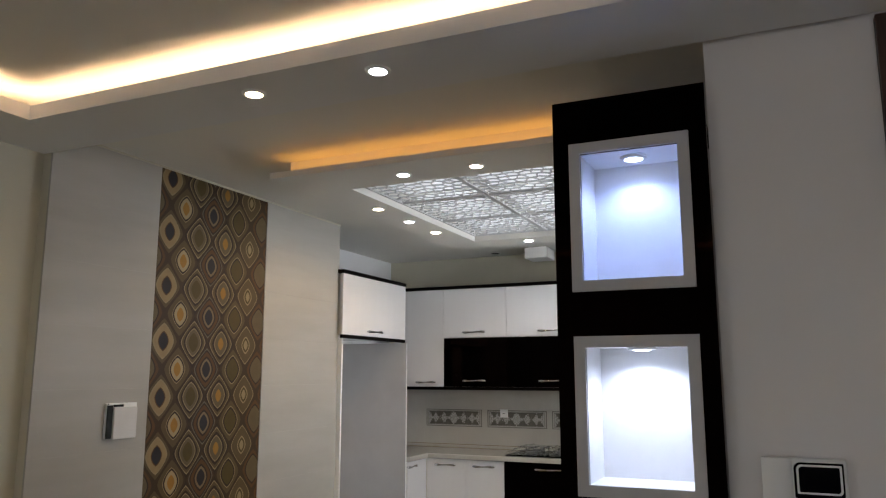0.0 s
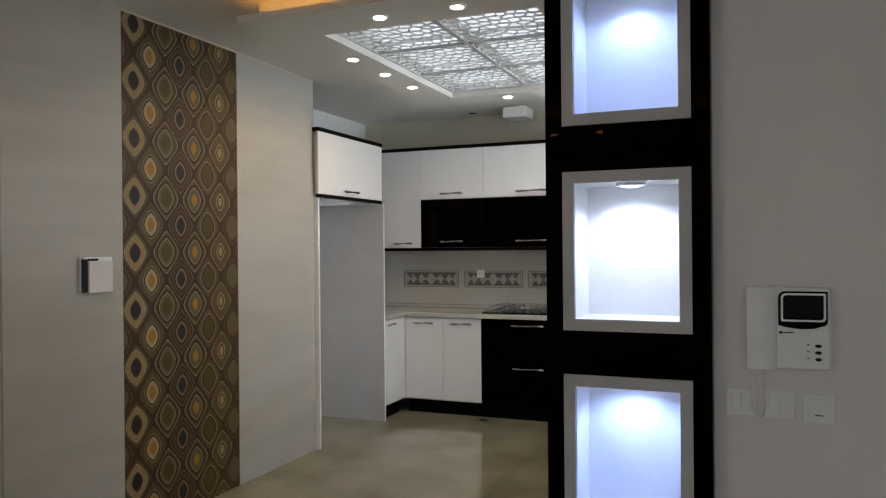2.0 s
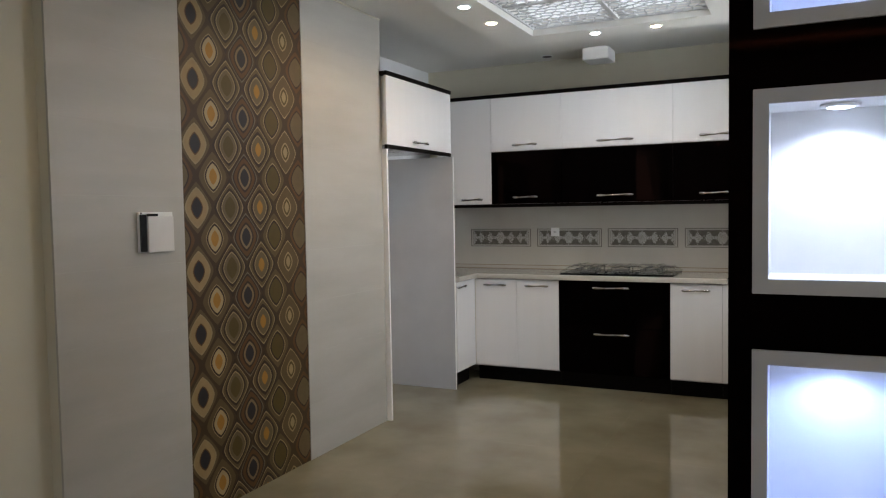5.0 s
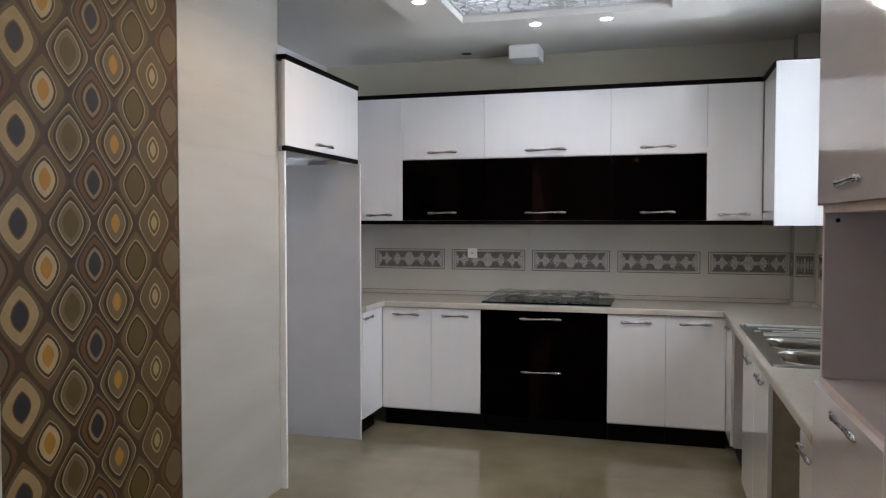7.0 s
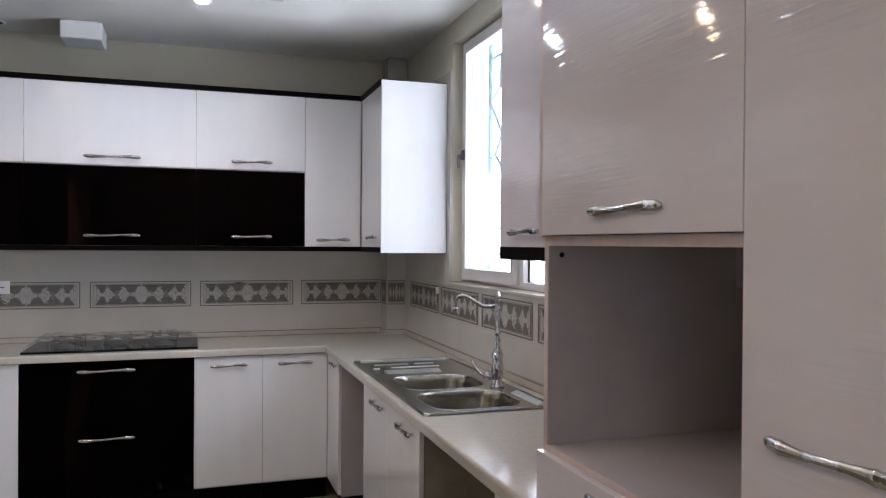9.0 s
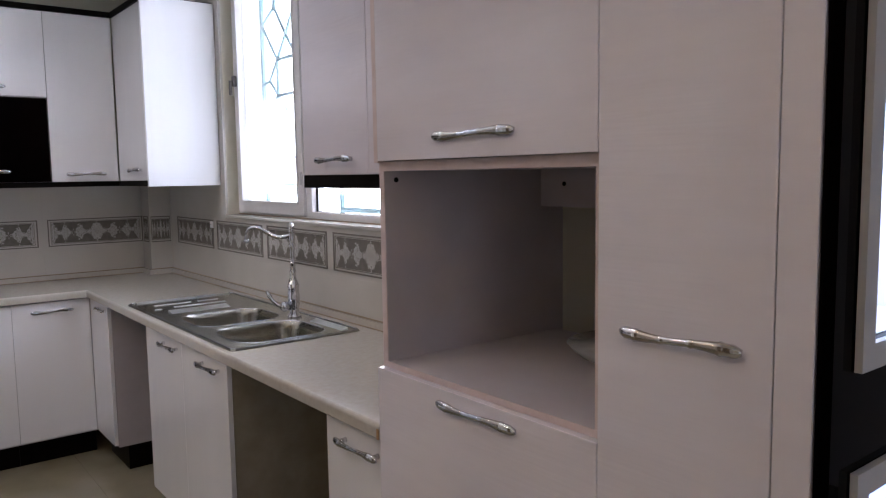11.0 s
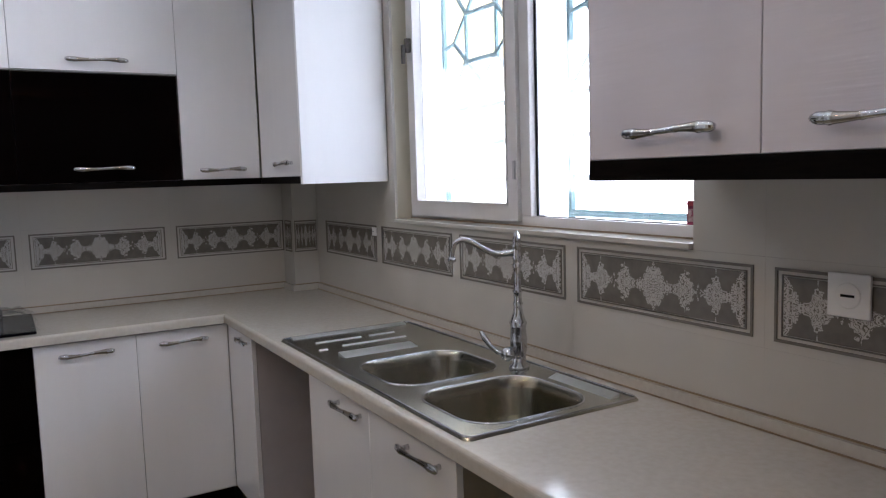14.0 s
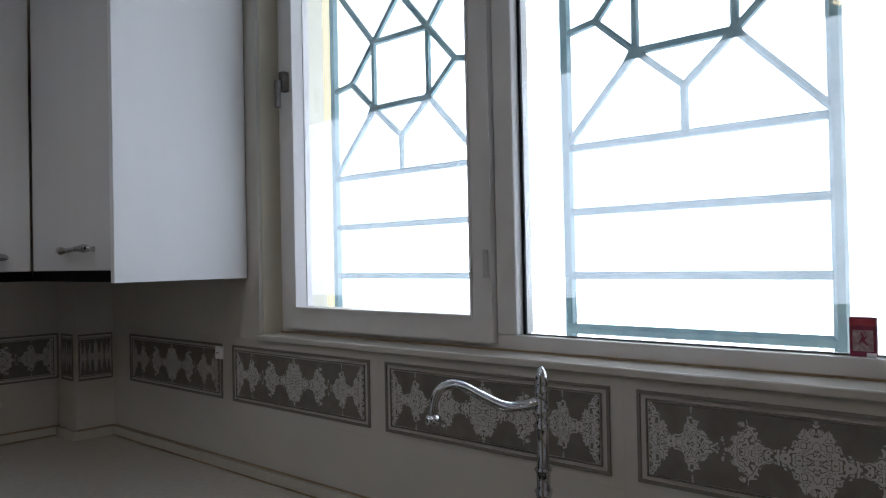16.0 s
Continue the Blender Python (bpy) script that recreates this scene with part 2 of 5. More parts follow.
def handle_mesh(length):
    """A bowed bar with swollen ends, ringed collars and two inlaid bands darkened as reflections."""
    if length not in HANDLES:
        bm, n, sides = bmesh.new(), 40, 12
        pts, rad = [], []
        for i in range(n + 1):
            s = i / n
            e = abs(2 * s - 1)
            pts.append(((s - 0.5) * length, -0.02 - 0.008 * math.sin(math.pi * s) ** 0.6, 0.002 * math.sin(2 * math.pi * (s - 0.5))))
            r = 0.0058 + 0.0042 * min(1.0, max(0.0, (e - 0.2) / 0.5)) ** 1.4
            if i in (6, 15, 25, 34):
                r += 0.0013
            if e > 0.86:
                r *= max(0.25, 1 - ((e - 0.86) / 0.14) ** 2) ** 0.5
            rad.append(r)
        tube(bm, pts, rad, sides)
        bm.faces.ensure_lookup_table()
        for i in list(range(7, 15)) + list(range(25, 34)):
            for k in range(sides):
                bm.faces[i * sides + k].material_index = 1
        for v in bm.verts:
            v.co.y = -0.022 + (v.co.y + 0.022) * 0.75
        for s in (-0.38, 0.38):
            tube(bm, [(s * length, 0, 0), (s * length, -0.01, 0), (s * length, -0.022, 0)], [0.0075, 0.006, 0.006], 8)
        HANDLES[length] = mesh_of("handle", bm, M_CHROME, True)
        HANDLES[length].materials.append(M_INLAY)
    return HANDLES[length]


class Front:
    """A furniture front: u along it, d behind it, z up. way: '-y', '-x' or '+x'."""

    def __init__(self, way, plane):
        self.way, self.plane = way, plane

    def at(self, u, d, z):
        if self.way == "-y":
            return (u, self.plane + d, z)
        return (self.plane + (d if self.way == "-x" else -d), u, z)

    def box(self, u0, u1, d0, d1, z0, z1, bevel=0.0):
        a, b = self.at(u0, d0, z0), self.at(u1, d1, z1)
        return block(*a, *b, bevel=bevel)

    def handle(self, door, u, z, length):
        ob = new("handle", handle_mesh(length))
        ob.parent = door
        x, y, zz = self.at(u, 0.0, z)
        ob.matrix_basis = pose(x, y, zz, 0, 0, {"-y": 0, "-x": -90, "+x": 90}[self.way])
        return tagged(ob, "wavy polished chrome bar handle")


def cabinet(name, label, front, u0, u1, z0, z1, depth, doors, group="", body=None, category="cabinet", hollow=0.0):
    """A closed unit: body and doors. doors: rows of u0, u1, z0, z1, handle's u, handle's z, handle's length, and a material."""
    mid = front.at((u0 + u1) / 2, depth / 2, z0)
    root = thing(name, mid, label, category, group)
    if hollow:
        for a, b in ((u0 + 0.001, u0 + 0.018), (u1 - 0.018, u1 - 0.001)):
            part("side_panel", front.box(a, b, 0.02, depth, z0, z1), body or M_CARCASS, root)
        part("bottom_panel", front.box(u0 + 0.018, u1 - 0.018, 0.02, depth, z0, z0 + 0.018), body or M_CARCASS, root)
        part("front_rail", front.box(u0 + 0.018, u1 - 0.018, 0.02, 0.03, z1 - 0.1, z1), body or M_CARCASS, root)
    else:
        part("body", front.box(u0 + 0.001, u1 - 0.001, 0.02, depth, z0, z1), body or M_CARCASS, root)
    for a, b, c, d, hu, hz, hl, dm in doors:
        door = part("door", front.box(a + 0.0009, b - 0.0009, 0.0, 0.018, c + 0.0009, d - 0.0009, 0.0014), dm, root)
        if hl:
            front.handle(door, hu, hz, hl)
    return root


# ---- the plan ----
WX, WY = 0.0, 7.18              # window wall and back wall
CEIL, LIVING, SOFFIT = 2.72, 2.74, 2.61
LX = -3.0                       # tiled wall
BX, BY = -0.585, 6.624          # base fronts
UX, UY = -0.368, 6.73           # upper fronts
TX = -0.586                     # tall fronts
TOE, DOOR0, DOOR1, TOP0, TOP = 0.125, 0.135, 0.86, 0.866, 0.905
U0, UB, U1, UT = 1.48, 1.452, 2.363, 2.392

# ---- large structure ----
structure("floor_slab", block(-3.9, -4.3, -0.12, 2.2, 7.5, -0.012), M_GROUT, "floor bed under polished beige tiles", "floor")
structure("wall_back", block(-3.9, WY + 0.012, -0.02, 0.25, WY + 0.2, 2.95), M_PAINT, "cream painted kitchen back wall", "wall")
structure("wall_recess", block(-3.75, 5.27, -0.02, -3.6, WY + 0.012, 2.95), M_BEAM, "white painted wall behind the fridge recess", "wall")
structure("wall_chase", block(-0.13, 7.03, 0.0, 0.0, WY + 0.012, CEIL), M_TILE, "tiled pipe chase in the corner", "wall")
wr = bmesh.new()
cuboid(wr, 0.012, 3.1, -0.02, 0.24, WY + 0.012, 1.278)
cuboid(wr, 0.012, 3.1, 2.6, 0.24, WY + 0.012, 2.95)
cuboid(wr, 0.012, 3.1, 1.278, 0.24, 4.61, 2.6)
cuboid(wr, 0.012, 6.14, 1.278, 0.24, WY + 0.012, 2.6)
structure("wall_window", wr, M_PAINT, "cream wall with a window over the sink", "wall")
structure("wall_left", block(-3.25, 2.75, -0.02, LX - 0.012, 5.25, 2.95), M_PAINT, "wall clad in pale stone tiles", "wall")
# The opening is out of view, added to let the fill lamp in.
wb = bmesh.new()
cuboid(wb, -3.25, -4.3, -0.02, -3.06, 2.75, 0.6)
cuboid(wb, -3.25, -4.3, 2.55, -3.06, 2.75, 2.95)
cuboid(wb, -3.25, -4.3, 0.6, -3.06, -3.35, 2.55)
cuboid(wb, -3.25, -0.85, 0.6, -3.06, 2.75, 2.55)
structure("wall_living_left", wb, M_PAINT, "cream painted living room wall with an added, unseen opening for fill light", "wall")
structure("wall_intercom", block(-0.124, 2.783, -0.02, 0.344, 3.1, 2.95), M_GREYPAINT, "pale painted wall end with an intercom", "wall")
structure("wall_entrance", block(0.344, 2.825, -0.02, 2.2, 3.1, 2.95), M_GREYPAINT, "pale painted wall beside the entrance", "wall")
structure("wall_living_right", block(2.0, -4.3, -0.02, 2.2, 2.82, 2.95), M_GREYPAINT, "pale painted living room wall", "wall")
# Unseen wall, its opening added for the second fill lamp.
wb = bmesh.new()
cuboid(wb, -3.06, -4.2, -0.02, 2.0, -4.0, 0.6)
cuboid(wb, -3.06, -4.2, 2.57, 2.0, -4.0, 2.95)
cuboid(wb, -3.06, -4.2, 0.6, 0.18, -4.0, 2.57)
cuboid(wb, 1.92, -4.2, 0.6, 2.0, -4.0, 2.57)
structure("wall_living_back", wb, M_GREYPAINT, "added, unseen pale living room wall with an opening for fill light", "wall")
structure("ceiling_kitchen", block(-3.9, 2.75, CEIL, 0.25, 7.4, 2.95), M_CEIL, "white painted kitchen ceiling", "ceiling")
structure("ceiling_living", block(-3.25, -4.3, LIVING, 2.2, 2.7, 2.95), M_CEIL, "white painted living room ceiling", "ceiling")
so = bmesh.new()
cuboid(so, -3.06, 2.39, SOFFIT, 2.0, 2.75, SOFFIT + 0.03)
cuboid(so, -3.06, 2.7, SOFFIT + 0.03, 2.0, 2.75, 2.95)
cuboid(so, -3.06, -4.0, SOFFIT, -2.69, 2.39, SOFFIT + 0.03)
cuboid(so, -2.69, 2.39, SOFFIT + 0.03, 2.0, 2.405, SOFFIT + 0.06)
cuboid(so, -2.705, -4.0, SOFFIT + 0.03, -2.69, 2.405, SOFFIT + 0.06)
cuboid(so, -2.69, -4.0, SOFFIT, 2.0, -1.93, SOFFIT + 0.03)
cuboid(so, -2.69, -1.945, SOFFIT + 0.03, 2.0, -1.93, SOFFIT + 0.05)
structure("ceiling_soffit", so, M_BEAM, "dropped plasterboard soffit with a lit cove", "ceiling")
ls = thing("cove_strip", (-1, 2.45, SOFFIT + 0.03), "warm white light strip lying in the soffit's cove", "light strip")
part("strip", block(-2.72, 2.43, SOFFIT + 0.031, 1.95, 2.445, SOFFIT + 0.042), M_WARM, ls)
part("strip", block(-2.66, -1.985, SOFFIT + 0.031, 1.95, -1.97, SOFFIT + 0.042), M_WARM, ls)
part("strip", block(-2.745, -1.95, SOFFIT + 0.031, -2.73, 2.43, SOFFIT + 0.042), M_WARM, ls)

# floating ceiling panel
PX0, PX1, PY0, PY1 = -2.38, -0.67, 3.56, 6.03
TX0, TX1, TY0, TY1 = -2.1, -0.95, 3.93, 5.77
fp = bmesh.new()
for a in ((PX0, PY0, PX1, TY0), (PX0, TY1, PX1, PY1), (PX0, TY0, TX0, TY1), (TX1, TY0, PX1, TY1)):
    cuboid(fp, a[0], a[1], SOFFIT, a[2], a[3], SOFFIT + 0.025)
cuboid(fp, PX0, PY0, SOFFIT + 0.025, PX1, PY0 + 0.01, SOFFIT + 0.032)
cuboid(fp, PX0 + 0.06, PY0 + 0.1, SOFFIT + 0.025, PX1 - 0.06, PY0 + 0.115, CEIL)
for a in ((TX0 - 0.02, TY0 - 0.02, TX0, TY1 + 0.02), (TX1, TY0 - 0.02, TX1 + 0.02, TY1 + 0.02), (TX0, TY0 - 0.02, TX1, TY0), (TX0, TY1, TX1, TY1 + 0.02)):
    cuboid(fp, a[0], a[1], SOFFIT + 0.025, a[2], a[3], CEIL)
for x in (PX0 + 0.2, PX1 - 0.2):
    cuboid(fp, x, PY0 + 0.25, SOFFIT + 0.025, x + 0.03, PY1 - 0.2, CEIL)
structure("ceiling_panel", fp, M_CEIL, "floating white ceiling panel with a recessed lattice tray", "ceiling")
ps = thing("panel_strip", (-1.5, PY0, SOFFIT + 0.03), "amber light strip on the ceiling panel's edge", "light strip")
part("strip", block(PX0 + 0.04, PY0 + 0.03, SOFFIT + 0.032, PX1 - 0.04, PY0 + 0.042, SOFFIT + 0.042), M_AMBER, ps)


def downlight(x, y, z, lens, label, group):
    root = thing("downlight", (x, y, z), label, "downlight", group)
    part("ring", lathe(bmesh.new(), x, y, [(z - 0.004, 0.03), (z - 0.006, 0.042), (z + 0.003, 0.046)], 20), M_PLASTIC, root, smooth=True)
    part("lens", lathe(bmesh.new(), x, y, [(z - 0.0062, 0.031), (z - 0.009, 0.022), (z - 0.0095, 0.004)], 20), lens, root, smooth=True)
    return root


WL, CL = "round warm white recessed downlight, switched on", "round cool white recessed downlight, switched on"
for i, (x, y, warm) in enumerate(((-2.21, 4.43, 1), (-2.21, 4.856, 0), (-2.21, 5.285, 1), (-1.69, 3.765, 0), (-1.285, 3.765, 1), (-1.7, 5.885, 0), (-1.3, 5.875, 1), (-0.83, 4.43, 1), (-0.83, 4.856, 0), (-0.83, 5.285, 1))):
    downlight(x, y, SOFFIT, M_LAMPWARM if warm else M_LAMPCOOL, WL if warm else CL, "ceiling panel downlights")
for x, warm in ((-1.67, 1), (-1.15, 0)):
    downlight(x, 2.53, SOFFIT, M_LAMPWARM if warm else M_LAMPCOOL, WL if warm else CL, "soffit downlights")

for x, warm in ((-1.85, 0), (-1.39, 1)):
    downlight(x, -2.45, SOFFIT, M_LAMPWARM if warm else M_LAMPCOOL, WL if warm else CL, "soffit downlights")

# ---- window ----
wroot = tagged(new("window_1"), "white plastic two-part window, closed", "window", "", "structure")
wroot.location = (0.07, 5.375, 1.297)


def frame_bars(x0, x1, y0, y1, z0, z1, w):
    bm = bmesh.new()
    for e in ((y0, z0, y1, z0 + w), (y0, z1 - w, y1, z1), (y0, z0 + w, y0 + w, z1 - w), (y1 - w, z0 + w, y1, z1 - w)):
        cuboid(bm, x0, e[0], e[1], x1, e[2], e[3])
    return bm


part("window_frame", frame_bars(0.075, 0.135, 4.61, 6.14, 1.297, 2.6, 0.032), M_UPVC, wroot)
part("mullion", block(0.07, 5.325, 1.33, 0.135, 5.375, 2.568, bevel=0.003), M_UPVC, wroot)
sash = part("sash", frame_bars(0.058, 0.115, 5.378, 6.107, 1.312, 2.585, 0.058), M_UPVC, wroot)
part("pane", block(0.09, 5.436, 1.37, 0.096, 6.049, 2.527), M_GLASS, sash).visible_shadow = False
part("pane", block(0.1, 4.642, 1.329, 0.106, 5.325, 2.568), M_GLASS, wroot).visible_shadow = False
hd = part("window_handle", block(0.035, 6.066, 1.955, 0.058, 6.086, 2.01, bevel=0.004), M_LATCH, sash)
part("lever", block(0.018, 6.07, 1.91, 0.034, 6.083, 1.985, bevel=0.004), M_LATCH, hd)
part("window_sill", block(-0.012, 4.612, 1.281, 0.24, 6.138, 1.2965, bevel=0.003), M_TILE, wroot)
part("gasket", block(0.094, 5.318, 1.33, 0.0995, 5.3248, 2.567), M_DARK, wroot, "black rubber gasket")
part("gasket", block(0.094, 4.643, 1.3295, 0.0995, 5.318, 1.3325), M_LATCH, wroot, "worn grey rubber gasket")
# Both backdrops give off light themselves; their daylight is emission.
structure("outside_wall", block(3.0, 0.5, -3, 3.1, 14, 5), M_OUTSIDE, "glowing pale backdrop wall across the light well", "backdrop")
structure("outside_building", block(2.9, 9.3, -3, 2.99, 10.6, 5), glow("glowing_yellow_wall", (1.0, 0.88, 0.55), 1.9), "glowing yellow backdrop building beyond the window", "backdrop")

# ---- tall wall of cabinets and showcase ----
F_T, F_R, F_B, F_L = Front("-x", TX), Front("-x", BX), Front("-y", BY), Front("+x", -2.915)
F_UR, F_UB, F_F = Front("-x", UX), Front("-y", UY), Front("+x", -2.945)

t1 = thing("tall_cabinet", F_T.at(2.93, 0.2, 0), "tall narrow white gloss cabinet with one chrome handle", "cabinet")
part("side_panel", F_T.box(3.089, 3.107, 0.02, 0.45, 0.0, U1), M_CARCASS, t1)
part("back_panel", F_T.box(2.758, 3.089, 0.02, 0.026, 0.0, U1), M_CARCASS, t1)
d = part("door", F_T.box(2.811, 3.1065, -0.0185, 0.0, DOOR0, U1, 0.0016), M_WAVE, t1)
F_T.handle(d, 2.955, 1.241, 0.205)
part("filler_panel", F_T.box(2.757, 2.809, -0.0185, 0.0, 0.0, U1, 0.0016), M_WAVE, t1)
part("plinth", F_T.box(2.811, 3.107, 0.04, 0.06, 0.0, TOE), M_TRIM, t1)
part("top_trim", F_T.box(2.757, 3.107, -0.02, 0.45, U1, UT), M_TRIM, t1)
root = thing("oven_tower", F_T.at(3.44, 0.3, 0), "tall white gloss oven cabinet with an empty open niche", "cabinet")
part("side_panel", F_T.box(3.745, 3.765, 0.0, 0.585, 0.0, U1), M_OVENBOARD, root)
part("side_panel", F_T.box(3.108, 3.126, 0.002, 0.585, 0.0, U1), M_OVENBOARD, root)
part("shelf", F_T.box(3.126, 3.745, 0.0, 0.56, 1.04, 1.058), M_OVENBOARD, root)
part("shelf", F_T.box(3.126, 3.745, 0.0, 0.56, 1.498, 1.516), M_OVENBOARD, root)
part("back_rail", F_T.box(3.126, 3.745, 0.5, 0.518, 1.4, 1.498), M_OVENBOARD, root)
for e in ((3.7455, 3.7648, 1.0585, 1.4978), (3.1082, 3.1258, 1.0585, 1.4978), (3.1082, 3.7648, 1.0445, 1.0583), (3.1082, 3.7648, 1.498, 1.5195)):
    part("edge_band", F_T.box(e[0], e[1], -0.0022, -0.0002, e[2], e[3], 0.0006), M_EDGE, root, "pinkish edge band")
part("edge_band", F_T.box(3.7485, 3.7648, -0.0165, -0.0002, 1.5168, U1 - 0.001, 0.0008), M_EDGE, root, "pinkish edge band")
d = part("door", F_T.box(3.108, 3.747, -0.0185, -0.0003, 1.5205, U1, 0.0016), M_WAVE, root)
F_T.handle(d, 3.418, 1.566, 0.24)
d = part("drawer_front", F_T.box(3.108, 3.765, -0.0185, 0.0, DOOR0, 1.044, 0.0016), M_WAVE, root)
F_T.handle(d, 3.418, 1.012, 0.24)
part("plinth", F_T.box(3.108, 3.765, 0.04, 0.5, 0.0, TOE), M_TRIM, root)
part("top_trim", F_T.box(3.108, 3.765, -0.02, 0.55, U1, UT), M_TRIM, root)

# showcase: black gloss panel with lit niches
SC = thing("showcase_column", (-0.363, 2.74, 0), "black gloss display column with white-framed lit niches", "display column")
NX0, NX1 = -0.549, -0.1775
NICHES = ((1.845, 2.324), (1.229, 1.706), (0.6235, 1.0955), (0.025, 0.492))
bmk = bmesh.new()
SX0, SX1, SY0, SY1, STOP = -0.603, -0.1257, 2.734, 2.754, 2.4725
cuboid(bmk, SX0, SY0, 0, NX0 + 0.03, SY1, STOP)
cuboid(bmk, NX1 - 0.03, SY0, 0, SX1, SY1, STOP)
zs = [0.0] + [v for a, b in reversed(NICHES) for v in (max(a, 0) + 0.03, b - 0.03)] + [STOP]
for a, b in zip(zs[0::2], zs[1::2]):
    if b - a > 0.001:
        cuboid(bmk, NX0 + 0.03, SY0, a, NX1 - 0.03, SY1, b)
part("panel", bmk, M_BLACK, SC)
for a, b in NICHES:
    a = max(a, 0.01)
    fr = bmesh.new()
    w = 0.0345
    for e in ((NX0, a, NX1, a + w), (NX0, b - w, NX1, b), (NX0, a + w, NX0 + w, b - w), (NX1 - w, a + w, NX1, b - w)):
        cuboid(fr, e[0], SY0 - 0.012, e[1], e[2], SY0 - 0.002, e[3])
    part("niche_frame", fr, M_NICHE, SC, "pale grey-white niche frame")
    nb = bmesh.new()
    i0, i1, j0, j1 = NX0 + 0.0316, NX1 - 0.0316, a + 0.0316, b - 0.0316
    dp = SY1 + 0.192
    cuboid(nb, i0 - 0.01, SY1, j0, i0, dp, j1)
    cuboid(nb, i1, SY1, j0, i1 + 0.01, dp, j1)
    cuboid(nb, i0 - 0.01, SY1, j0 - 0.01, i1 + 0.01, dp, j0)
    cuboid(nb, i0 - 0.01, SY1, j1, i1 + 0.01, dp, j1 + 0.01)
    cuboid(nb, i0 - 0.01, dp, j0 - 0.01, i1 + 0.01, dp + 0.01, j1 + 0.01)
    part("niche_box", nb, M_PLASTIC, SC, "white niche lining")
    xm, ym = (NX0 + NX1) / 2, SY1 + 0.086
    lt = part("niche_lamp", lathe(bmesh.new(), xm, ym, [(j1 - 0.001, 0.045), (j1 - 0.008, 0.042), (j1 - 0.009, 0.03)], 20), M_PLASTIC, SC, smooth=True)
    part("lens", lathe(bmesh.new(), xm, ym, [(j1 - 0.0092, 0.03), (j1 - 0.012, 0.02), (j1 - 0.0125, 0.003)], 20), M_NICHELENS, lt, smooth=True)
    bright = 2.4 if b > 1.6 and b < 2 else 1.9
    tint = (0.66, 0.75, 1.0) if bright > 2 else (0.34, 0.47, 1.0)
    spot = Vector((xm, ym, j1 - 0.02))
    lamp("niche_light", "SPOT", look(spot, spot + Vector((0, 0.015, -1))), bright * 3.0, tint, radius=0.025, cone=150)

# ---- base cabinets ----


def base_unit(front, u0, u1, doors, label, group="base cabinets", depth=0.56, side=None, hollow=False):
    root = cabinet("base_cabinet", label, front, u0, u1, TOE, TOP0, depth, doors, group=group, body=side, hollow=hollow)
    part("plinth", front.box(u0 + 0.0003, u1 - 0.0003, 0.065, 0.5, 0.0, TOE - 0.0005), M_TRIM, root)
    return root


WB = "white gloss base cabinet with a chrome handle, under the worktop"
HB = 0.812
base_unit(F_B, -2.915, -2.548, [(-2.913, -2.548, DOOR0, DOOR1, -2.73, HB, 0.2, M_WHITE)], WB)
base_unit(F_B, -2.548, -2.19, [(-2.548, -2.19, DOOR0, DOOR1, -2.37, HB, 0.2, M_WHITE)], WB)
base_unit(F_B, -2.19, -1.325, [(-2.19, -1.325, 0.5, DOOR1, -1.77, 0.811, 0.29, M_BLACK), (-2.19, -1.325, DOOR0, 0.5, -1.765, 0.447, 0.28, M_BLACK)], "black gloss drawer unit with two drawers, below the hob", side=M_BLACK)
base_unit(F_B, -1.325, -0.955, [(-1.325, -0.955, DOOR0, DOOR1, -1.14, HB, 0.2, M_WHITE)], WB)
base_unit(F_B, -0.955, -0.578, [(-0.955, -0.5865, DOOR0, DOOR1, -0.772, HB, 0.2, M_WHITE)], WB)
base_unit(F_L, 6.25, 6.62, [(6.25, 6.6232, DOOR0, DOOR1, 6.31, 0.82, 0.17, M_WHITE)], "narrow white gloss base cabinet beside the fridge recess")
base_unit(F_R, 6.274, 6.62, [(6.274, 6.6232, DOOR0, DOOR1, 6.36, 0.83, 0.14, M_WHITE)], "narrow white gloss corner base cabinet")
base_unit(F_R, 4.742, 5.64, [(5.19, 5.64, DOOR0, DOOR1, 5.32, 0.822, 0.2, M_WHITE), (4.742, 5.19, DOOR0, DOOR1, 4.89, 0.82, 0.2, M_WHITE)], "white gloss two-door base cabinet under the sink", side=M_RAW, hollow=True)
base_unit(F_R, 3.766, 4.056, [(3.766, 4.056, DOOR0, DOOR1, 3.88, 0.812, 0.2, M_WHITE)], "narrow white gloss base cabinet beside the oven tower")

# worktop, with the sink's cut-out
SKX0, SKX1, SKY0, SKY1 = -0.575, -0.068, 4.712, 5.935
wt = bmesh.new()
EB, EL, ER, ERAD = BY - 0.0055, -2.9095, -0.5855, 0.0194
cuboid(wt, -3.58, EB, TOP0, ER, WY - 0.001, TOP)
cuboid(wt, -3.58, 6.252, TOP0, EL, EB, TOP)
cuboid(wt, ER, SKY1 - 0.02, TOP0, -0.001, WY - 0.001, TOP)
cuboid(wt, ER, 3.767, TOP0, -0.001, SKY0 + 0.02, TOP)
cuboid(wt, ER, SKY0 + 0.02, TOP0, SKX0 + 0.02, SKY1 - 0.02, TOP)
cuboid(wt, SKX1 - 0.02, SKY0 + 0.02, TOP0, -0.001, SKY1 - 0.02, TOP)
bmesh.ops.remove_doubles(wt, verts=wt.verts[:], dist=0.0001)
worktop = solid("worktop", wt, M_COUNTER, "cream stone-effect worktop in a U along three walls", "worktop")


